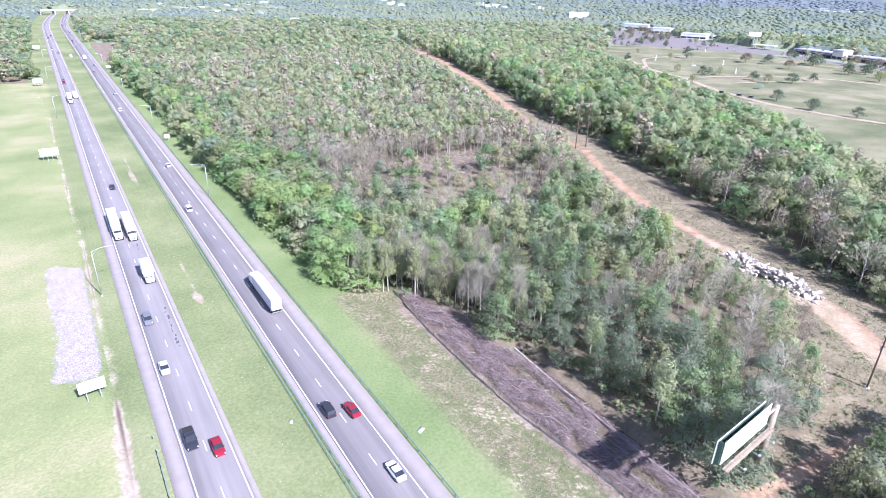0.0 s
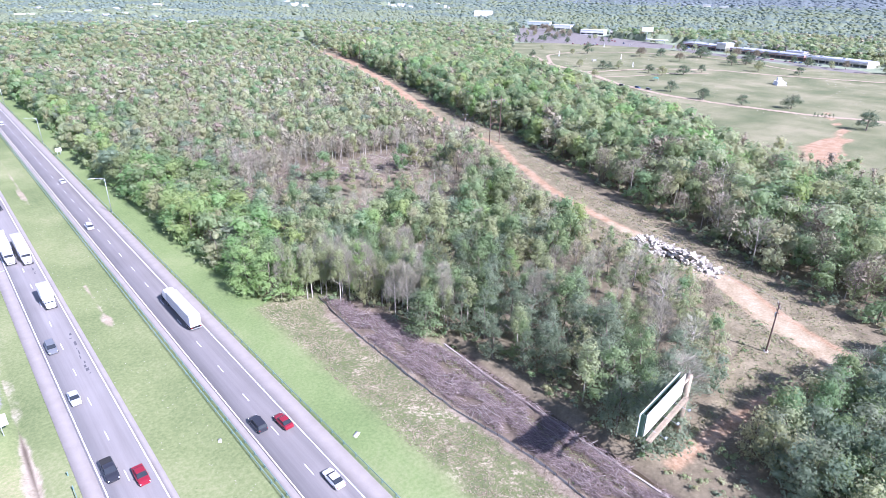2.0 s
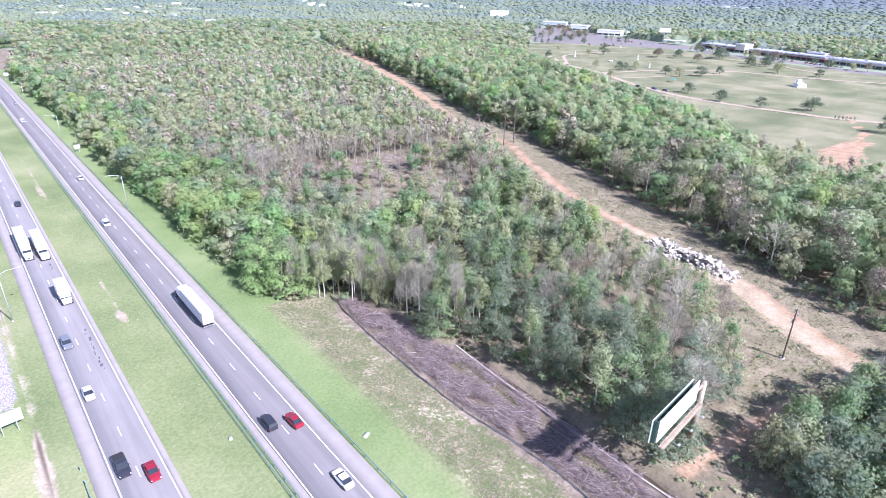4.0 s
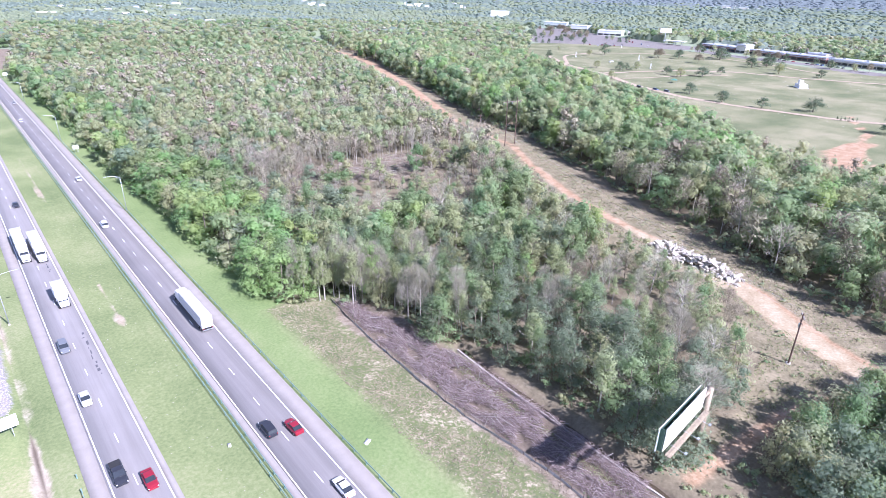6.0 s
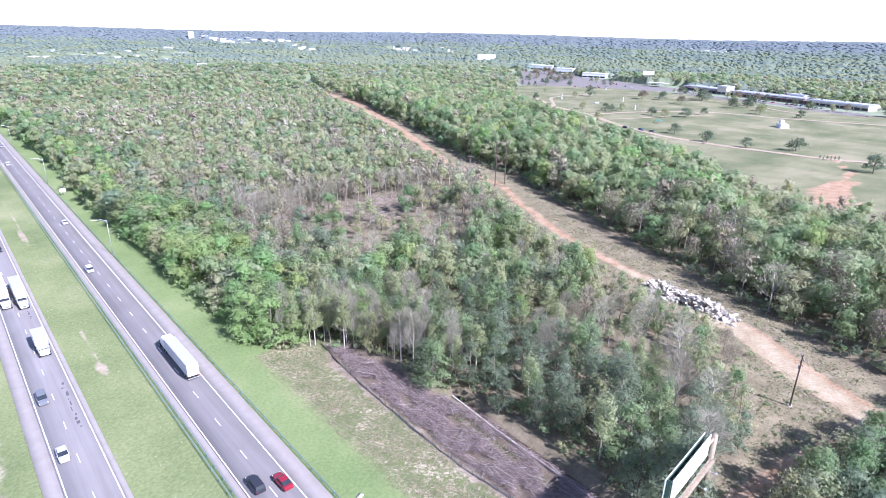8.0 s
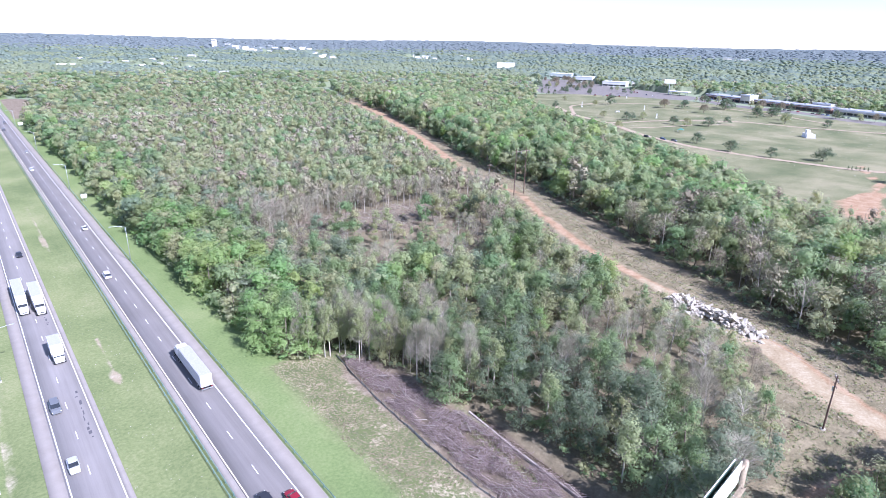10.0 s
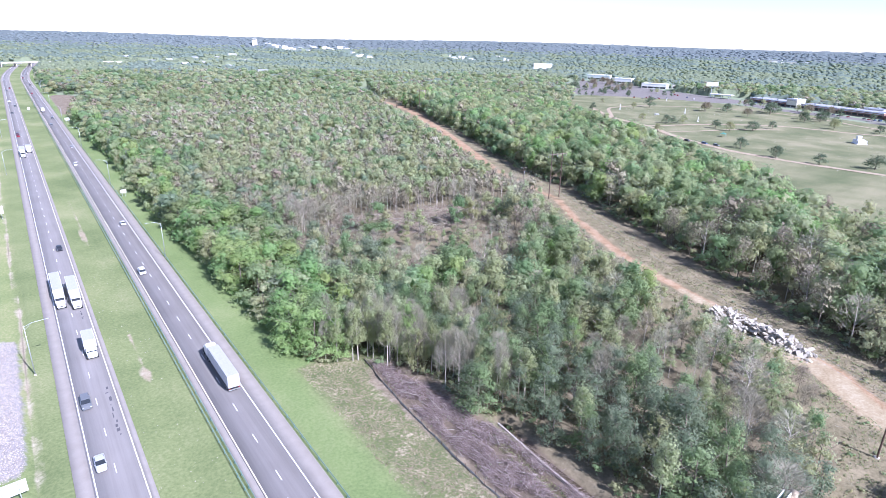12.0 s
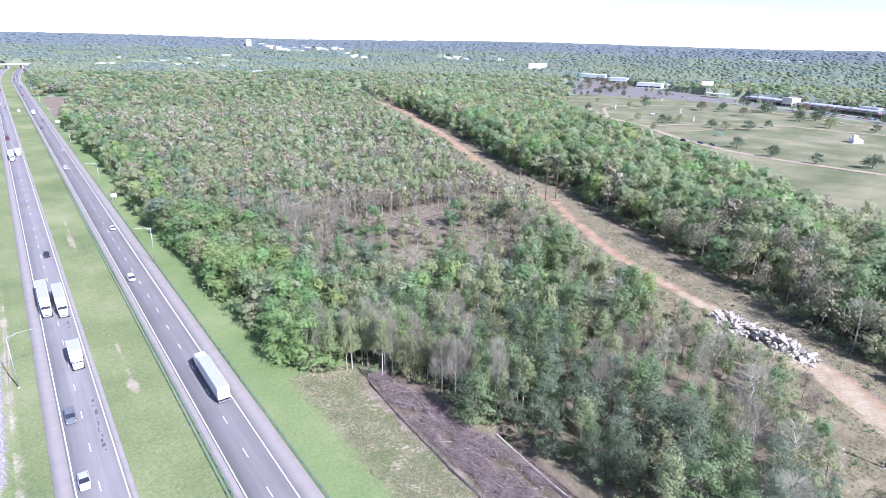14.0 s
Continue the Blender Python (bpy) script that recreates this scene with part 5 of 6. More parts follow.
v, q = tufts(9000, corridor_band, 46, 0.16, 0.24, 2)
tagged(new("dry_grass", mesh_from("dry_grass", v, q, material=STRAW)), "straw-brown dry grass along the power line corridor", "grass", kind="stuff")
v, q = tufts(9000, corridor_band, 47, 0.22, 0.24, 2)
tagged(new("weeds", mesh_from("weeds", v, q, material=LEAF["olive"])), "olive weeds along the power line corridor", "weeds", kind="stuff")
v, q = tufts(9000, inside(SCRUB), 48, 0.24, 0.22, 2)
tagged(new("weeds", mesh_from("weeds", v, q, material=LEAF["olive"])), "olive weeds round the utility pole", "weeds", kind="stuff")
v, q = tufts(2400, box_area(-33, 21, -60, 200, -0.3), 44, 0.07, 0.16, 2)
cen = v.reshape(-1, 4, 3)[:, 0]
m_ok = ((cen[:, 0] > 8) | ((cen[:, 0] < -6.4) & (cen[:, 0] > -18)))
v = v.reshape(-1, 4, 3)[m_ok].reshape(-1, 3)
tagged(new("verge_grass", mesh_from("verge_grass", v, np.arange(len(v)).reshape(-1, 4), material=WEED)), "short green tufts on the mown verge and median", "grass", kind="stuff")


# ---- stone ----
def rock_mesh(seed, stretch):
    r = random.Random(seed)
    bm = bmesh.new()
    bmesh.ops.create_icosphere(bm, subdivisions=1, radius=0.5)
    for v in bm.verts:
        v.co *= r.uniform(0.75, 1.15)
        v.co.x *= stretch
        v.co.z *= 0.75
    me = bpy.data.meshes.new("rock")
    bm.to_mesh(me)
    bm.free()
    me.materials.append(STONE)
    return me


def slab_mesh(seed, a, b, c):
    """Broken concrete slab with knocked corners."""
    r = random.Random(seed)
    bm = bmesh.new()
    bmesh.ops.create_cube(bm, size=1.0)
    bmesh.ops.bevel(bm, geom=bm.edges[:], offset=0.07, segments=1, affect="EDGES")
    for v in bm.verts:
        v.co = Vector((v.co.x * a, v.co.y * b, v.co.z * c)) * r.uniform(0.84, 1.14)
    me = bpy.data.meshes.new("slab")
    bm.to_mesh(me)
    bm.free()
    me.materials.append(STONE)
    return me


ROCKS = [rock_mesh(i, s) for i, s in enumerate((1.0, 1.3, 1.6))]
SLABS = [slab_mesh(i, *q) for i, q in enumerate(((1.8, 1.1, 0.35), (2.4, 0.9, 0.4), (1.3, 1.2, 0.5), (2.8, 0.6, 0.45)))]
pile = tagged(empty("rubble_pile", pose(127, 4, gh(127, 4))), "heap of pale broken concrete slabs and boulders beside the clay track", "rubble")
rr = random.Random(12)
for i in range(300):
    t = rr.random()
    w = rr.uniform(-1, 1)
    cx, cy = 129.5 - 4.5 * t, 19 - 29 * t
    half_w = 3.4 + 1.1 * math.sin(t * 5 + 0.5)
    x, y = cx + w * half_w, cy + rr.gauss(0, 0.8)
    s = rr.uniform(0.55, 1.2) * (1.35 if rr.random() < 0.12 else 1)
    z = 2.9 * (1 - w * w) * (1 - (2 * t - 1) ** 6) * rr.uniform(0.55, 1.0) * (0.75 + 0.25 * math.sin(t * 11 + 1))
    flat = rr.random() < 0.6
    o = child(new("slab" if flat else "rock", (SLABS if flat else ROCKS)[rr.randrange(4 if flat else 3)]), pile)
    o.matrix_basis = Matrix.LocRotScale((x - 127, y - 4, z + 0.1), Euler((rr.uniform(-0.7, 0.7), rr.uniform(-0.7, 0.7), rr.uniform(0, 6.3))), (s, s, s))


def stones(n, where, seed, lo, hi):
    """Small stones joined into one bed."""
    r = np.random.default_rng(seed)
    x, y = where(r, n)
    n = len(x)
    z = height(x, y)
    base = np.array([(1, 0, 0), (0, 1, 0), (-1, 0, 0), (0, -1, 0), (0, 0, 0.9), (0, 0, -0.5)], float)
    tri = np.array([(0, 1, 4), (1, 2, 4), (2, 3, 4), (3, 0, 4)])
    s = r.uniform(lo, hi, n)
    a = r.uniform(0, 6.28, n)
    V = base[None] * s[:, None, None] * r.uniform(0.6, 1.3, (n, 6, 1))
    c, q = np.cos(a)[:, None], np.sin(a)[:, None]
    V = np.stack([V[..., 0] * c - V[..., 1] * q, V[..., 0] * q + V[..., 1] * c, V[..., 2]], -1) + np.stack([x, y, z + 0.02], 1)[:, None]
    return V.reshape(-1, 3), (tri[None] + np.arange(n)[:, None, None] * 6).reshape(-1, 3)


def in_gravel(r, n):
    x, y = r.uniform(-45, -36, n), r.uniform(48, 111, n)
    ok = poly_sd(x, y, GRAVEL) + 0.8 * np.sin(y * 0.7) * np.sin(x * 0.9 + 1) + r.normal(size=n) * 0.7 > 0
    return x[ok], y[ok]


def in_heap(r, n):
    t = r.random(n)
    return 129.0 - 4.5 * t + r.normal(size=n) * 2.6, 19 - 29 * t + r.normal(size=n) * 1.2


v, t = stones(800, in_heap, 56, 0.12, 0.4)
tagged(new("rubble", mesh_from("rubble", v, None, t, material=STONE)), "small pale rubble round the heap of broken concrete", "rubble", kind="stuff")
v, t = stones(14000, in_gravel, 51, 0.06, 0.17)
tagged(new("riprap_bed", mesh_from("riprap_bed", v, None, t, material=RIPRAP)), "lavender-grey riprap stones laid in the grass by the ditch", "stones", kind="stuff")
v, t = stones(150, box_area(17, 33, -50, 55), 52, 0.04, 0.11)
tagged(new("scattered_stones", mesh_from("scattered_stones", v, None, t, material=STONE)), "small pale stones scattered on the bank", "stones", kind="stuff")
v, t = stones(260, box_area(-18, -7, -30, 160), 53, 0.05, 0.13)
tagged(new("litter_specks", mesh_from("litter_specks", v, None, t, material=STONE)), "small pale litter scattered over the median grass", "litter", kind="stuff")


DEBRIS = plain("pale_board", (0.66, 0.63, 0.56), 0.8)
for x, y, w, a in ((10.6, 1.9, 0.75, 25), (-8.5, 16.2, 0.5, 70)):
    ob = new("board", mesh_from("board", [(-w, -w * 0.6, 0), (w, -w * 0.5, 0.03), (w * 0.9, w * 0.6, 0.1), (-w * 0.8, w * 0.5, 0.05), (-w, -w * 0.6, -0.05), (w, -w * 0.5, -0.05), (w * 0.9, w * 0.6, -0.05), (-w * 0.8, w * 0.5, -0.05)],
                                         [(0, 1, 2, 3), (4, 0, 3, 7), (5, 1, 0, 4), (6, 2, 1, 5), (7, 3, 2, 6)], material=DEBRIS))
    ob.matrix_basis = pose(x, y, gh(x, y) + 0.08, 0, 0, a)
    tagged(ob, "pale discarded board lying on the grass", "board", "roadside debris")


# ---- vehicles ----
TYRE = plain("tyre_rubber", (0.025, 0.025, 0.025), 0.9)
RIM = plain("wheel_rim", (0.5, 0.5, 0.52), 0.4, 0.8)
HEADLAMP = plain("headlamp_glass", (0.75, 0.77, 0.80), 0.15)
TAILLAMP = plain("tail_lamp", (0.35, 0.03, 0.03), 0.25)
CAR_PAINT = {n: plain(n + "_car_paint", c, 0.3, 0.1, 0.5, 0.04) for n, c in
             {"white": (0.78, 0.78, 0.77), "black": (0.035, 0.037, 0.045), "red": (0.27, 0.02, 0.035), "silver": (0.46, 0.47, 0.48), "blue": (0.08, 0.13, 0.24), "grey": (0.17, 0.18, 0.19)}.items()}


def wheel(e, x, y, r, w):
    t = part("wheel", rods(((x - w / 2, y, r), (x + w / 2, y, r), r), sides=14), TYRE, e, "black tyre")
    part("rim", rods(((x - w / 2 - 0.01, y, r), (x + w / 2 + 0.01, y, r), r * 0.58), sides=10), RIM, t)


def loft(sections):
    """Skin over cross sections, each a ring of equal length."""
    bm = bmesh.new()
    rows = [[bm.verts.new(p) for p in s] for s in sections]
    for a, b in zip(rows, rows[1:]):
        for i in range(len(a)):
            bm.faces.new((a[i], a[(i + 1) % len(a)], b[(i + 1) % len(b)], b[i]))
    bm.faces.new(rows[0][::-1])
    bm.faces.new(rows[-1])
    bmesh.ops.recalc_face_normals(bm, faces=bm.faces)
    return bm


def ring(y, half, z0, z1, r=0.12):
    return [(-half + r, y, z0), (half - r, y, z0), (half, y, z0 + r), (half * 0.99, y, z1 - r), (half - r * 1.4, y, z1), (-half + r * 1.4, y, z1), (-half * 0.99, y, z1 - r), (-half, y, z0 + r)]


def car(m, paint, shape, label):
    """A car that heads along +y. shape: sedan, suv, van or pickup."""
    e = tagged(empty("car", m), label, "pickup" if shape == "pickup" else "car", "highway traffic")
    L, W, belt, top = {"sedan": (4.7, 0.90, 0.95, 1.45), "suv": (4.75, 0.95, 1.08, 1.75), "van": (5.1, 0.98, 1.15, 1.9), "pickup": (5.8, 1.0, 1.1, 1.85)}[shape]
    h = L / 2
    hood = belt * 0.88
    part("body", loft([ring(-h, W * 0.86, 0.42, belt * 0.86), ring(-h + 0.25, W * 0.97, 0.28, belt), ring(-h * 0.3, W, 0.24, belt), ring(h * 0.38, W, 0.24, belt), ring(h * 0.8, W * 0.96, 0.26, hood), ring(h, W * 0.80, 0.38, hood * 0.78)]), CAR_PAINT[paint], e, smooth=False)
    if shape == "sedan":
        c0, c1, c2, c3 = -h * 0.72, -h * 0.40, h * 0.12, h * 0.46
    elif shape == "pickup":
        c0, c1, c2, c3 = -h * 0.14, -h * 0.08, h * 0.26, h * 0.50
    else:
        c0, c1, c2, c3 = -h * 0.96, -h * 0.86, h * 0.22, h * 0.52
    part("cabin_glass", loft([ring(c0, W * 0.88, belt - 0.05, belt + 0.02, 0.03), ring(c1, W * 0.80, belt - 0.05, top - 0.06, 0.08), ring(c2, W * 0.80, belt - 0.05, top - 0.06, 0.08), ring(c3, W * 0.88, belt - 0.05, belt + 0.02, 0.03)]), DARK_GLASS, e, "dark glass windows")
    part("roof", loft([ring(c1 - 0.05, W * 0.76, top - 0.09, top - 0.02, 0.03), ring((c1 + c2) / 2, W * 0.79, top - 0.09, top, 0.03), ring(c2 + 0.05, W * 0.76, top - 0.09, top - 0.03, 0.03)]), CAR_PAINT[paint], e)
    if shape == "pickup":
        part("cargo_bed", cubes((-W * 0.82, -h + 0.15, belt + 0.004, W * 0.82, -h * 0.16, belt + 0.02)), TYRE, e, "dark open load bed")
    for sx in (-1, 1):
        for y in (-h * 0.62, h * 0.62):
            wheel(e, sx * (W - 0.1), y, 0.34 if shape != "pickup" else 0.4, 0.22)
        part("headlight", cubes((sx * W * 0.70 - 0.16, h * 0.93, hood * 0.62, sx * W * 0.70 + 0.16, h * 0.99, hood * 0.80), bevel=0.03), HEADLAMP, e)
        part("tail_light", cubes((sx * W * 0.74 - 0.12, -h - 0.02, belt * 0.66, sx * W * 0.74 + 0.12, -h + 0.12, belt * 0.84), bevel=0.03), TAILLAMP, e)
        part("mirror", cubes((sx * (W + 0.02) - 0.08, h * 0.34, belt, sx * (W + 0.02) + 0.08, h * 0.40, belt + 0.14), bevel=0.03), CAR_PAINT[paint], e)
    part("front_bumper", cubes((-W * 0.82, h * 0.96, 0.32, W * 0.82, h + 0.04, 0.52), bevel=0.03), CAR_PAINT[paint], e)
    part("rear_bumper", cubes((-W * 0.84, -h - 0.04, 0.34, W * 0.84, -h + 0.05, 0.54), bevel=0.03), CAR_PAINT[paint], e)
    return e


def semi_truck(m, label, trailer=15.5, tractor=True, cab="white", box=WHITE_ROOF):
    """Tractor and box trailer that heads along +y; the rear end is at y = 0."""
    e = tagged(empty("semi_truck" if trailer > 10 else "box_truck", m), label, "truck", "highway traffic")
    part("trailer_box", cubes((-1.28, 0, 1.15, 1.28, trailer, 4.05), bevel=0.04), box, e, "white box body")
    part("roof_panel", cubes((-1.2, 0.1, 4.054, 1.2, trailer - 0.1, 4.075)), TRAILER_ROOF, e, "bluish sheet-metal roof")
    part("rear_door", cubes((-1.15, -0.05, 1.25, -0.02, -0.004, 3.95)), box, e)
    part("rear_door", cubes((0.02, -0.05, 1.25, 1.15, -0.004, 3.95)), box, e)
    part("rear_bar", cubes((-1.2, -0.08, 0.55, 1.2, 0.02, 0.7)), STEEL, e)
    part("chassis", cubes((-0.5, 0.3, 0.85, 0.5, trailer + (5.5 if tractor else 2.0), 1.14)), TYRE, e)
    c0 = trailer + (0.9 if tractor else 0.15)
    if tractor:
        part("sleeper", loft([ring(c0, 1.2, 0.9, 3.6, 0.15), ring(c0 + 1.6, 1.2, 0.9, 3.7, 0.2), ring(c0 + 2.7, 1.15, 0.9, 2.9, 0.2)]), CAR_PAINT[cab], e)
        part("hood", loft([ring(c0 + 2.7, 1.1, 0.7, 2.1, 0.15), ring(c0 + 4.6, 0.95, 0.6, 1.75, 0.2)]), CAR_PAINT[cab], e)
        part("windscreen", loft([ring(c0 + 2.2, 1.05, 2.1, 3.2, 0.08), ring(c0 + 2.78, 1.06, 2.05, 2.75, 0.08)]), DARK_GLASS, e)
        front = c0 + 4.6
    else:
        part("cab", loft([ring(c0, 1.1, 0.7, 2.5, 0.15), ring(c0 + 1.3, 1.1, 0.7, 2.5, 0.2), ring(c0 + 1.8, 1.05, 0.7, 1.8, 0.2), ring(c0 + 2.5, 1.0, 0.6, 1.6, 0.2)]), CAR_PAINT[cab], e)
        part("windscreen", loft([ring(c0 + 1.28, 1.0, 1.75, 2.42, 0.08), ring(c0 + 1.8, 1.0, 1.7, 1.85, 0.05)]), DARK_GLASS, e)
        front = c0 + 2.5
    ys = (1.4, 2.7, trailer + 0.2, trailer + 1.5, front - 1.0) if tractor else (1.6, front - 0.9)
    for sx in (-1, 1):
        for y in ys:
            wheel(e, sx * 1.02, y, 0.5, 0.42)
        part("headlight", cubes((sx * 0.75 - 0.16, front - 0.08, 0.95, sx * 0.75 + 0.16, front + 0.03, 1.2), bevel=0.03), HEADLAMP, e)
        part("tail_light", cubes((sx * 1.0 - 0.12, -0.1, 0.9, sx * 1.0 + 0.12, -0.03, 1.05)), TAILLAMP, e)
        part("mirror", cubes((sx * 1.35 - 0.06, front - 2.2, 1.9, sx * 1.35 + 0.06, front - 2.05, 2.5)), TYRE, e)
    return e


TRAILER = plain("bluish_grey_trailer_skin", (0.50, 0.50, 0.53), 0.5)
TRAILER_ROOF = plain("trailer_roof", (0.40, 0.40, 0.43), 0.5)
N, S = 0, 180      # headings: away from the eye and towards it
semi_truck(pose(1.75, 54.5, 0.012), "white semi truck with a long bluish-grey box trailer on the highway", box=TRAILER)
car(pose(-1.8, 15.2, 0.012), "black", "suv", "black car driving in the inner highway lane")
car(pose(2.1, 12.9, 0.012, 0, 0, 2), "red", "sedan", "dark red sedan driving in the outer highway lane")
car(pose(1.8, -4.8, 0.012), "white", "sedan", "white sedan driving on the highway")
car(pose(-1.8, 138, 0.012), "white", "van", "white van driving in the inner lane")
car(pose(1.7, 196.5, 0.012), "white", "sedan", "white sedan far along the highway")
semi_truck(pose(-25.1, 141.5, 0.012, 0, 0, S), "white semi truck coming along the outer lane")
semi_truck(pose(-21.45, 136.0, 0.012, 0, 0, S), "white semi truck with blue-grey trailer roof in the inner lane", 12.5)
car(pose(-21.5, 176, 0.012, 0, 0, S), "black", "sedan", "black car in the oncoming inner lane")
car(pose(-25.1, 20.4, 0.012, 0, 0, S), "black", "pickup", "dark blue-black pickup in the oncoming outer lane")
car(pose(-21.5, 16.0, 0.012, 0, 0, S), "red", "sedan", "bright red car in the oncoming inner lane")
car(pose(-25.2, 44.5, 0.012, 0, 0, S), "silver", "sedan", "silver sedan in the oncoming outer lane")
car(pose(-25.1, 66.5, 0.012, 0, 0, S), "grey", "suv", "dark grey car in the oncoming outer lane")
semi_truck(pose(-21.5, 95, 0.012, 0, 0, S), "white box truck in the oncoming inner lane", 6.4, False)
car(pose(-1.9, 330, 0.012), "white", "suv", "white car far along the highway")
car(pose(1.8, 392, 0.012), "silver", "sedan", "silver car far along the highway")
semi_truck(pose(-25.1, 388, 0.012, 0, 0, S), "distant white semi truck on the oncoming side")
semi_truck(pose(-21.5, 392, 0.012, 0, 0, S), "distant white box truck on the oncoming side", 6.4, False)
car(pose(-25.1, 456, 0.012, 0, 0, S), "red", "van", "distant red van on the oncoming side")
semi_truck(pose(-1.8, 600, 0.012), "distant box truck on the highway", 6.4, False)
tr = random.Random(8)
for k in range(16):
    y = 470 + k * 46 + tr.uniform(-12, 12)
    side = tr.random() < 0.5
    x = tr.choice((-1.8, 1.8)) if side else tr.choice((-25.1, -21.5))
    col = tr.choice(("white", "black", "silver", "grey", "red"))
    car(pose(x + float(bend(y)), y, 0.012, 0, 0, N if side else S), col, tr.choice(("sedan", "suv", "van")), "distant %s car in the highway traffic" % col)


# ---- memorial park ----
LAWN = {}
for i, k in enumerate(("green", "grey", "olive", "bud")):
    LAWN[k] = []
    for s in range(2):
        cv, cq = crown_arrays("low", 1200 + 10 * i + s, 1100, 0.42, 8.0, 5.6, 0.5, 0.2) if k != "bud" else twig_arrays(1250 + s, 1500, 8.0, 5.0, 0.06)
        sv, sq = stem_arrays(1300 + 10 * i + s, 8.0, 4.5, 6, 0.3)
        LAWN[k].append((mesh_from("crown", cv, None, cq, material=LEAF_OAK if k in ("green", "grey") else LEAF[k]), mesh_from("trunk", sv, sq, material=BARK)))


def lawn_tree(kind, x, y, h, wide, seed, label):
    """A free-standing spreading tree."""
    e = empty("tree", Matrix.LocRotScale((x, y, gh(x, y)), Euler((0, 0, seed * 2.4)), (wide * h / 12, wide * h / 12, h / 8)), label, "tree", "park trees")
    cm, sm = LAWN[kind][seed % 2]
    child(new("crown", cm), e)
    child(new("trunk", sm), e)


PARK_OAKS = [(499.5, 236.7, 9, 1.5), (515.7, 210, 10, 1.7), (547, 208, 8, 1.4), (413.7, 166, 9, 1.5), (399.4, 132.8, 9, 1.6), (400.6, 105, 8, 1.5), (416, 78, 10, 1.8), (610.3, 142.4, 8, 1.6), (672, 272, 13, 1.9),
             (637, 304, 10, 1.5), (630.7, 217, 11, 1.6), (650, 210, 11, 1.6), (694, 586, 18, 1.2), (594.7, 376.9, 14, 1.2)]
for i, (x, y, h, w) in enumerate(PARK_OAKS):
    lawn_tree("green" if i % 3 else "grey", x, y, h, w, i, "spreading dark-green oak on the park lawn")
for i, (x, y, h, w) in enumerate([(502.3, 385, 10, 1.0), (637.8, 526, 9, 0.8), (631, 508, 8, 0.8), (640, 504, 8, 0.8), (682, 476, 10, 0.8), (485.8, 279.4, 9, 1.3), (491.8, 276, 8, 1.3), (713, 542, 8, 0.9)]):
    lawn_tree("grey", x, y, h, w, i + 40, "dark conical evergreen on the park lawn")
for i, (x, y, h, w) in enumerate([(494.7, 220, 9, 1.4), (601.5, 177, 11, 1.5), (501, 271, 9, 1.3), (429, 249, 8, 1.4), (481.6, 304, 8, 1.4), (567.5, 379, 8, 1.3), (584.9, 440, 6, 1.2)]):
    lawn_tree("olive", x, y, h, w, i + 60, "thin olive spring tree on the park lawn")
for i, (x, y, h, w) in enumerate([(622.9, 321, 10, 1.5), (613.9, 267.6, 9, 1.4), (812, 652, 10, 1.3), (806, 611, 9, 1.3)]):
    lawn_tree("bud", x, y, h, w, i + 80, "bare brownish tree on the park lawn")
for i, (x, y, h, w) in enumerate([(584, 546, 14, 1.3), (480, 414, 13, 1.2), (654, 566, 13, 1.3), (711, 595, 11, 0.9), (490, 470, 14, 1.3), (479, 507, 15, 1.4), (673, 716, 15, 1.4), (765, 690, 16, 1.3), (792, 682, 18, 1.3), (750, 464, 9, 1.2), (702, 489, 9, 0.9),
                                  (630, 327, 9, 1.4), (658, 315, 9, 1.4), (687, 277, 13, 1.6), (656, 227, 11, 1.5), (667, 213, 11, 1.5), (631, 188, 10, 1.4), (716, 545, 9, 0.9), (540, 500, 13, 1.3), (520, 540, 14, 1.4), (610, 590, 14, 1.3), (560, 470, 10, 1.1)]):
    lawn_tree(("green", "grey", "olive")[i % 3 if i > 8 else i % 2], x, y, h, w, i + 120, "broad dark-green tree between the lawn and the lots")


lr = random.Random(23)
for i in range(60):
    t = lr.random()
    if i < 40:
        x, y = 655 + 230 * t + lr.uniform(-25, 25), 560 - 60 * t + 180 * t * t + lr.uniform(-40, 60)
    else:
        x, y = 742 - 45 * t + lr.uniform(-14, 4), 345 - 220 * t
    lawn_tree(lr.choice(("green", "grey", "olive", "bud")), x, y, lr.uniform(6, 11), lr.uniform(0.9, 1.4), i + 100, "tree standing beside the parking lot")


def lane(name, pts, half, material, label):
    """A narrow unpaved lane: a strip along a smoothed line, slightly raised."""
    fine = []
    for (ax, ay), (bx, by) in zip(pts, pts[1:]):
        n = max(2, int(math.hypot(bx - ax, by - ay) / 6))
        fine += [(ax + (bx - ax) * k / n, ay + (by - ay) * k / n) for k in range(n)]
    fine.append(pts[-1])
    for _ in range(6):
        fine = [fine[0]] + [((p[0] + 2 * q[0] + s[0]) / 4, (p[1] + 2 * q[1] + s[1]) / 4) for p, q, s in zip(fine, fine[1:], fine[2:])] + [fine[-1]]
    r = random.Random(len(pts))
    v, q = [], []
    for i, (x, y) in enumerate(fine):
        a, b = fine[max(0, i - 1)], fine[min(len(fine) - 1, i + 1)]
        t = Vector((b[0] - a[0], b[1] - a[1])).normalized()
        w = half * r.uniform(0.85, 1.15)
        v += [(x - t.y * w, y + t.x * w, 0.16 + gh(x, y)), (x + t.y * w, y - t.x * w, 0.16 + gh(x, y))]
        if i:
            k = 2 * i
            q.append((k - 2, k - 1, k + 1, k))
    tagged(new(name, mesh_from(name, v, q, material=material)), label, "lane", kind="structure")


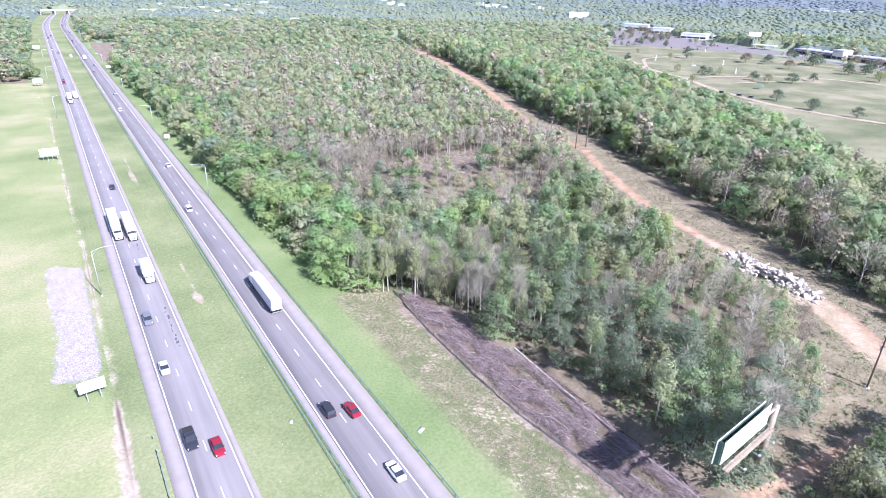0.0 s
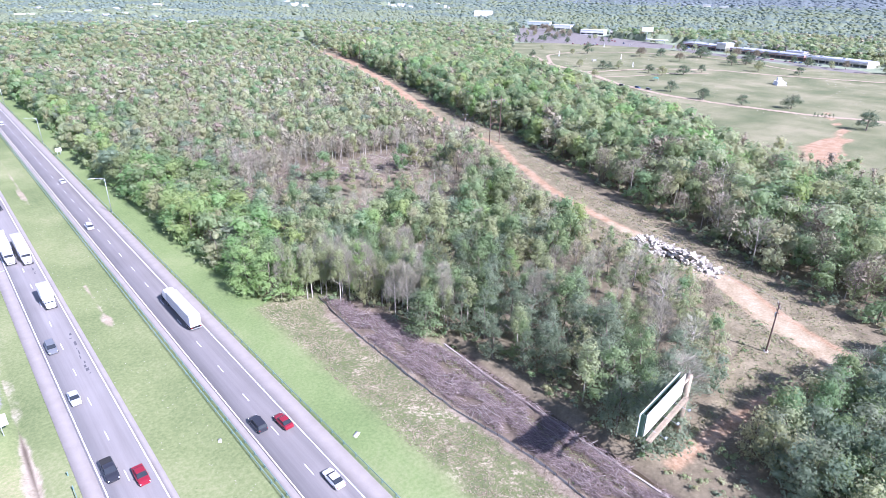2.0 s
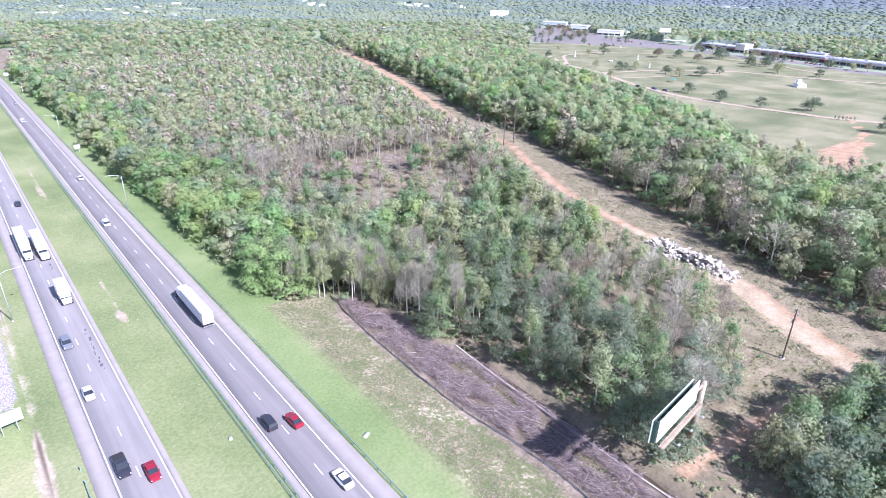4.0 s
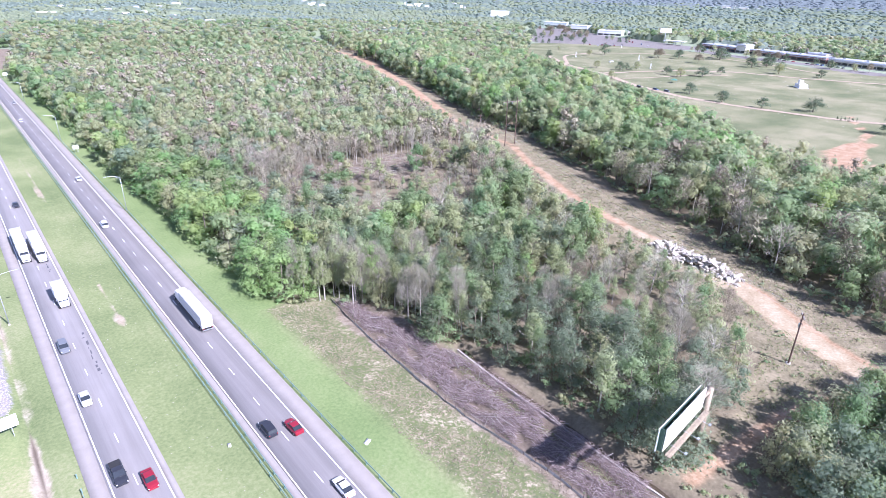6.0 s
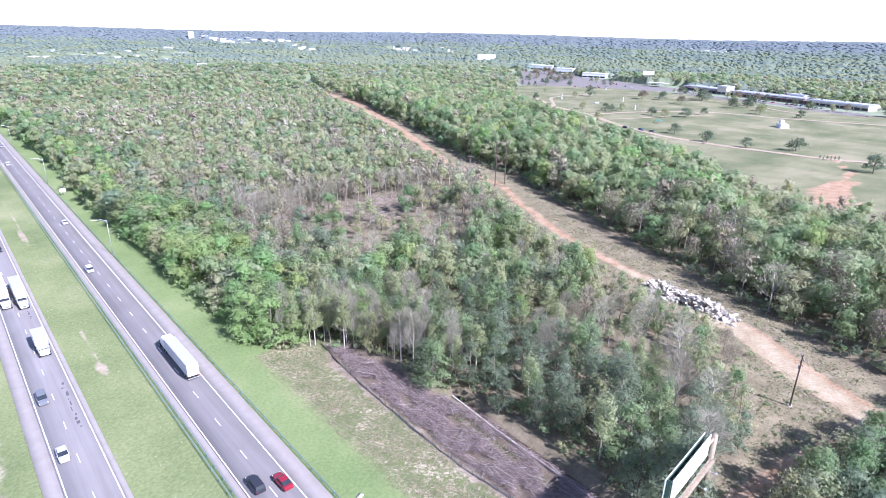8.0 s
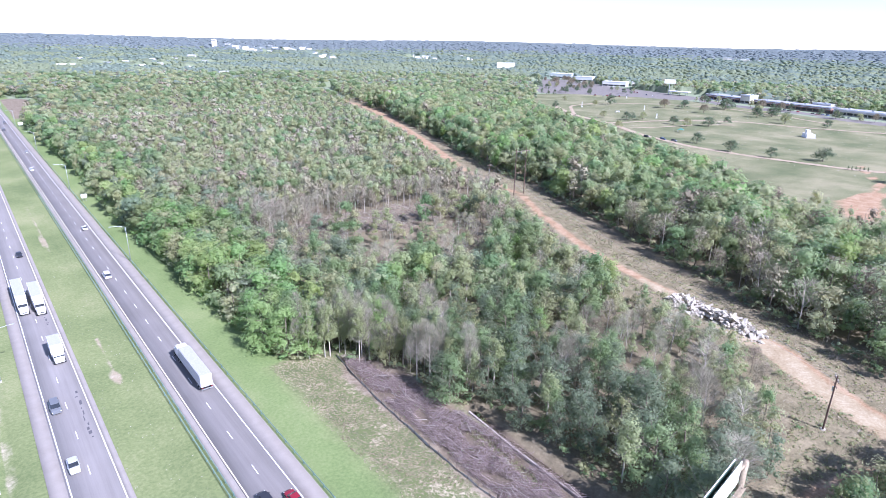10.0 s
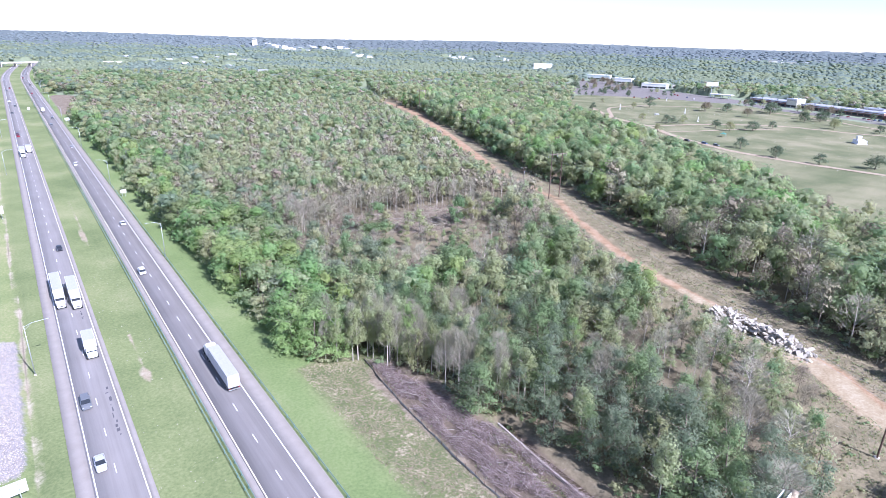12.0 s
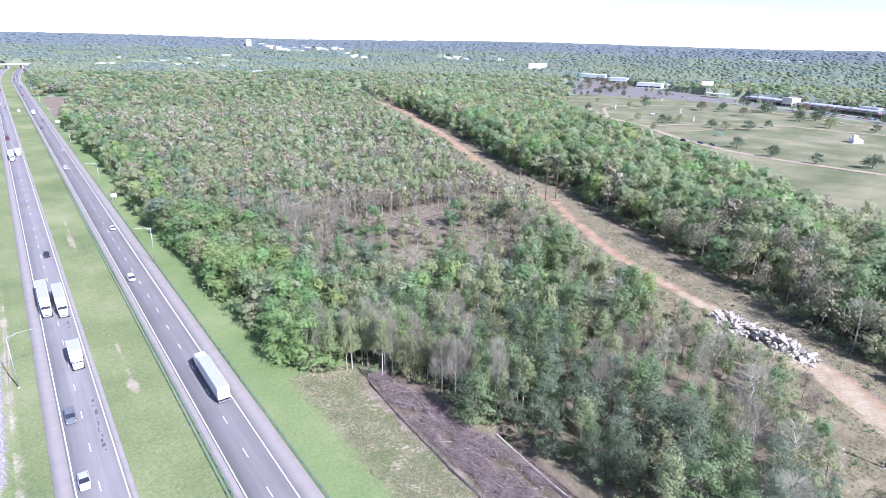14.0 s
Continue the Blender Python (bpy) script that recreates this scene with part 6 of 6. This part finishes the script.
LANE = Mat("pale_gravel_lane", 0.95, 0, 0.1)
_f = LANE.noise(0.4, 5, 0.65)
LANE.color(LANE.ramp(_f, [(0.3, (0.29, 0.225, 0.15)), (0.5, (0.375, 0.30, 0.212)), (0.7, (0.46, 0.39, 0.295))]))
LANE = LANE.m
lane("road_lane", [(520, 400), (470, 330), (454, 276), (416, 220), (395, 161), (394, 118), (398, 82), (403, 57), (414, 32), (430, -20), (440, -80)], 3.0, LANE, "pale gravel lane along the park's edge")
lane("road_lane", [(454, 276), (500, 262), (541, 245), (580, 206), (587, 155), (616, 87), (640, 30), (650, -60)], 2.6, LANE, "pale gravel lane across the park lawn")
lane("road_lane", [(470, 330), (540, 395), (600, 400), (660, 350), (690, 290), (676, 220), (640, 150)], 2.0, LANE, "gravel lane beside the parking lots")
lane("road_lane", [(440, 245), (470, 232), (520, 222), (545, 200)], 1.6, LANE, "short gravel spur on the lawn")

MARBLE = plain("white_marble", (0.74, 0.73, 0.71), 0.5, vary=0.06)


def mausoleum(x, y):
    e = tagged(empty("mausoleum", pose(x, y, gh(x, y), 0, 0, 40) @ Matrix.Scale(0.72, 4)), "small white stone mausoleum on the park lawn", "mausoleum")
    part("plinth", cubes((-8, -5.5, -0.3, 8, 5.5, 0.5)), MARBLE, e)
    part("wing", cubes((-7.4, -4.6, 0.5, -1.4, 4.6, 4.2), bevel=0.05), MARBLE, e)
    part("wing", cubes((1.4, -4.6, 0.5, 7.4, 4.6, 4.2), bevel=0.05), MARBLE, e)
    part("entrance_hall", cubes((-1.4, -3.4, 0.5, 1.4, 4.0, 5.2)), MARBLE, e)
    part("tower", cubes((-2.6, -0.5, 5.2, 2.6, 3.8, 8.6), bevel=0.08), MARBLE, e)
    part("doorway", cubes((-0.9, -3.46, 0.5, 0.9, -3.38, 3.4)), DARK_GLASS, e)


mausoleum(527, 128)


def monument(x, y, h, label):
    e = tagged(empty("monument", pose(x, y, gh(x, y), 0, 0, 35)), label, "monument", "park monuments")
    part("base", cubes((-1.3, -0.8, -0.1, 1.3, 0.8, 0.5)), MARBLE, e)
    part("shaft", loft([[(-0.8, -0.4, 0.5), (0.8, -0.4, 0.5), (0.8, 0.4, 0.5), (-0.8, 0.4, 0.5)], [(-0.55, -0.3, h), (0.55, -0.3, h), (0.55, 0.3, h), (-0.55, 0.3, h)]]), MARBLE, e)


for x, y, h in ((544, 380, 5.5), (528, 272, 4.5), (582.6, 321.6, 5), (692, 420, 4)):
    monument(x, y, h, "pale upright stone monument on the lawn")
e = tagged(empty("stone_bench", pose(537, 326, gh(537, 326))), "low white stone slab on the lawn", "bench")
part("slab", cubes((-3, -1.2, 0.8, 3, 1.2, 1.3), bevel=0.05), MARBLE, e)
part("support", cubes((-2.4, -1, -0.2, -1.8, 1, 0.8)), MARBLE, e)
part("support", cubes((1.8, -1, -0.2, 2.4, 1, 0.8)), MARBLE, e)
e = tagged(empty("small_shelter", pose(353, 166, gh(353, 166), 0, 0, 20)), "small white shelter with a dark opening at the lawn's edge", "shelter")
part("walls", cubes((-2.2, -1.8, -0.2, 2.2, 1.8, 3.0)), MARBLE, e)
part("roof", cubes((-2.6, -2.2, 3.0, 2.6, 2.2, 3.3)), WHITE_ROOF, e)
part("opening", cubes((-1.0, -1.85, 0.3, 1.0, -1.79, 2.4)), DARK_GLASS, e)
e = tagged(empty("canopy_tent", pose(457, 204.6, gh(457, 204.6), 0, 0, 20)), "small green canopy tent on the lawn", "tent")
part("canvas", loft([[(-2.4, -2.4, 2.4), (2.4, -2.4, 2.4), (2.4, 2.4, 2.4), (-2.4, 2.4, 2.4)], [(-0.1, -0.1, 3.6), (0.1, -0.1, 3.6), (0.1, 0.1, 3.6), (-0.1, 0.1, 3.6)]]), plain("green_canvas", (0.08, 0.22, 0.17), 0.8), e)
for sx in (-2.3, 2.3):
    for sy in (-2.3, 2.3):
        part("pole", rods(((sx, sy, -0.1), (sx, sy, 2.45), 0.05)), STEEL, e)
for x, y, c in ((407, 191, "blue"), (406.5, 181, "grey"), (407, 206, "black")):
    car(pose(x, y, gh(x, y), 0, 0, 175), c, "suv", "%s car parked along the park lane" % c)
for k in range(6):
    lawn_tree("grey", 399 + 0.9 * k, 57.6 - 1.9 * k, 3.0, 0.5, k + 160, "small dark clipped conifer in a row on the lawn")
lawn_tree("green", 379, 23, 12, 1.4, 171, "broad dark-green tree beside the bare clay patch")
v, t = stones(900, lambda r, n: (lambda x, y, ok: (x[ok], y[ok]))(*(lambda x, y: (x, y, (poly_sd(x, y, FIELD) > 15) & (y > 20)))(r.uniform(380, 660, n), r.uniform(40, 380, n))), 57, 0.25, 0.5)
tagged(new("grave_markers", mesh_from("grave_markers", v, None, t, material=STONE)), "small pale grave markers dotted over the lawn", "grave markers", kind="stuff")


# ---- shops, houses and town ----
def shop(x, y, turn, w, d, h, wall, roof, label, bays=6, awning=True):
    """Flat-roofed commercial building; the shop front faces local -y."""
    e = tagged(empty("shop_building", pose(x, y, gh(x, y), 0, 0, turn)), label, "building", "shop buildings")
    part("wall", cubes((-w / 2, 0, -0.5, w / 2, d, h)), wall, e)
    part("roof", cubes((-w / 2 - 0.2, -0.2, h, w / 2 + 0.2, d + 0.2, h + 0.35)), roof, e)
    part("parapet", cubes((-w / 2 - 0.3, -0.35, h - 0.3, w / 2 + 0.3, -0.05, h + 0.9)), WHITE_ROOF, e)
    if awning:
        part("awning", cubes((-w / 2, -2.6, h - 1.6, w / 2, -0.36, h - 1.25)), GREY_ROOF, e)
    for k in range(bays):
        a = -w / 2 + w * (k + 0.06) / bays
        b = -w / 2 + w * (k + 0.94) / bays
        part("window", cubes((a, -0.06, 0.6, b, 0.05, min(3.2, h - 2.0))), DARK_GLASS, e)
    for k in range(max(1, int(w / 25))):
        q = -w / 2 + 10 + 25 * k
        if q + 3 < w / 2:
            part("roof_unit", cubes((q, d * 0.4, h + 0.35, q + 2.6, d * 0.4 + 2, h + 1.6), bevel=0.05), STEEL, e)
    return e


def along(ax, ay, bx, by):
    return math.degrees(math.atan2(by - ay, bx - ax))


# strip mall: fronts face the lawn
for (ax, ay), (bx, by), wall in (((795, 361), (776, 305), BRICK_WALL), ((769, 283), (757, 236), BRICK_WALL), ((756.5, 234), (745, 186), BRICK_WALL), ((744, 183), (730, 118), CREAM_WALL)):
    w = math.hypot(bx - ax, by - ay)
    shop((ax + bx) / 2, (ay + by) / 2, along(ax, ay, bx, by), w, 24, 6.0, wall, GREY_ROOF, "long low brick shop row with a white roof edge", int(w / 7))
shop(772, 296, along(776, 305, 769, 283), 15, 14, 10.5, CREAM_WALL, WHITE_ROOF, "taller cream shop block in the strip mall", 2)
shop(1085, 1048, -45, 46, 40, 15, WHITE_ROOF, WHITE_ROOF, "large white store beyond the parking lot", 4, False)
shop(1040, 905, -50, 34, 24, 8, WHITE_ROOF, WHITE_ROOF, "white store beyond the trees", 4, False)
shop(945, 752, -72, 50, 34, 8.5, WHITE_ROOF, WHITE_ROOF, "wide white store beyond the parking lot", 5, False)
shop(908, 665, -68, 36, 26, 8.5, WHITE_ROOF, WHITE_ROOF, "white store building with dark windows", 4, False)
shop(862, 562, -66, 40, 24, 7.5, WHITE_ROOF, WHITE_ROOF, "low white store beside the trees", 4, False)
shop(906, 540, -60, 26, 16, 7, CREAM_WALL, GREY_ROOF, "small grey-roofed building among trees", 3, False)
shop(770, 205, along(757, 236, 745, 186), 22, 14, 8.0, CREAM_WALL, GREY_ROOF, "grey-roofed building behind the shop row", 3)

e = tagged(empty("fuel_canopy", pose(804, 407, gh(804, 407), 0, 0, -80)), "flat white filling-station canopy on posts", "canopy")
part("canopy_roof", cubes((-15, -6, 5.0, 15, 6, 6.0)), WHITE_ROOF, e)
for x in (-11, 0, 11):
    for y in (-3.5, 3.5):
        part("post", cubes((x - 0.25, y - 0.25, -0.3, x + 0.25, y + 0.25, 5.0)), STEEL, e)
e = tagged(empty("pole_sign", pose(806, 425, gh(806, 425), 0, 0, -60)), "tall white roadside sign on a post above the shops", "sign")
part("post", rods(((0, 0, -0.3), (0, 0, 16), 0.4), sides=10), STEEL, e)
part("panel", cubes((-8, -0.6, 15.5, 8, 0.6, 21.5), bevel=0.2), PANEL, e, "blank pale sign face")

lot_rng = random.Random(17)
for k in range(34):
    x, y = lot_rng.uniform(650, 900), lot_rng.uniform(380, 740)
    if float(poly_sd(x, y, LOTS[1])) > 3:
        lawn_tree(("grey", "olive", "bud", "green")[k % 4], x, y, lot_rng.uniform(6, 10), lot_rng.uniform(0.8, 1.2), k + 200, "small tree on an island in the parking lot")
tints = ("white", "silver", "black", "blue", "red", "grey")
spots_lot = [(790 - 1.6 * k + 0.0, 356 - 5.2 * k, -105) for k in range(10)] + [(738 - 1.35 * k, 236 - 5.6 * k, -105) for k in range(16)] + [(752 + 6 * k, 415 + 9 * k, -60) for k in range(8)] + [(690 + 9 * (k % 5), 440 + 14 * (k // 5), -60) for k in range(15)] + [(1030 + 7 * k, 985 - 5 * k, 40) for k in range(8)]
for x, y, a in spots_lot:
    if lot_rng.random() < 0.7:
        c = lot_rng.choice(tints)
        car(pose(x - 4, y, gh(x - 4, y), 0, 0, a + lot_rng.uniform(-4, 4)), c, lot_rng.choice(("sedan", "suv")), "%s car parked in the shopping lot" % c)


def house(x, y, turn, w, h, label):
    e = tagged(empty("house", pose(x, y, gh(x, y), 0, 0, turn)), label, "house", "far houses")
    d = w * 0.6
    part("wall", cubes((-w / 2, -d / 2, -1, w / 2, d / 2, h)), CREAM_WALL, e)
    bm = bmesh.new()
    v = [bm.verts.new(p) for p in ((-w / 2 - 0.6, -d / 2 - 0.6, h), (w / 2 + 0.6, -d / 2 - 0.6, h), (w / 2 + 0.6, d / 2 + 0.6, h), (-w / 2 - 0.6, d / 2 + 0.6, h), (-w / 2 - 0.6, 0, h + d * 0.35), (w / 2 + 0.6, 0, h + d * 0.35))]
    for f in ((0, 1, 5, 4), (2, 3, 4, 5), (1, 2, 5), (3, 0, 4), (3, 2, 1, 0)):
        bm.faces.new([v[i] for i in f])
    part("roof", bm, GREY_ROOF, e)
    for k in (-0.3, 0.3):
        part("window", cubes((k * w - 1, -d / 2 - 0.05, 1, k * w + 1, -d / 2 + 0.02, 2.6)), DARK_GLASS, e)


for i, (b, d, w, h) in enumerate(HOUSES):
    x, y = bearing(b, d)
    if i == 0:
        shop(x, y, -10, w, 20, h, CREAM_WALL, WHITE_ROOF, "distant long white-roofed building among trees", 5)
    else:
        house(x, y, 25 * (i % 4) - 40, w, h, "distant pale house with grey roof among trees")
for i, (b, d, w, h) in enumerate(TOWN):
    turn = -math.degrees(math.asin(b)) + (i * 37) % 24 - 12
    if h > 20:
        x, y = bearing(b, d)
        shop(x, y, turn, 19, 20, h - 4, CREAM_WALL, GREY_ROOF, "distant pale tower block on the skyline", 0)
        continue
    for db, dd, f in ((-0.005, 40, 0.42), (0.0035, -90, 0.28), (0.008, -170, 0.2)):
        x, y = bearing(b + db, d + dd)
        shop(x, y, turn + 300 * db, w * f, 18, h * (0.75 + f * 0.5), CREAM_WALL if (i + int(f * 100)) % 3 else WHITE_ROOF, WHITE_ROOF if i % 2 else GREY_ROOF, "distant low town building among trees", 0, False)
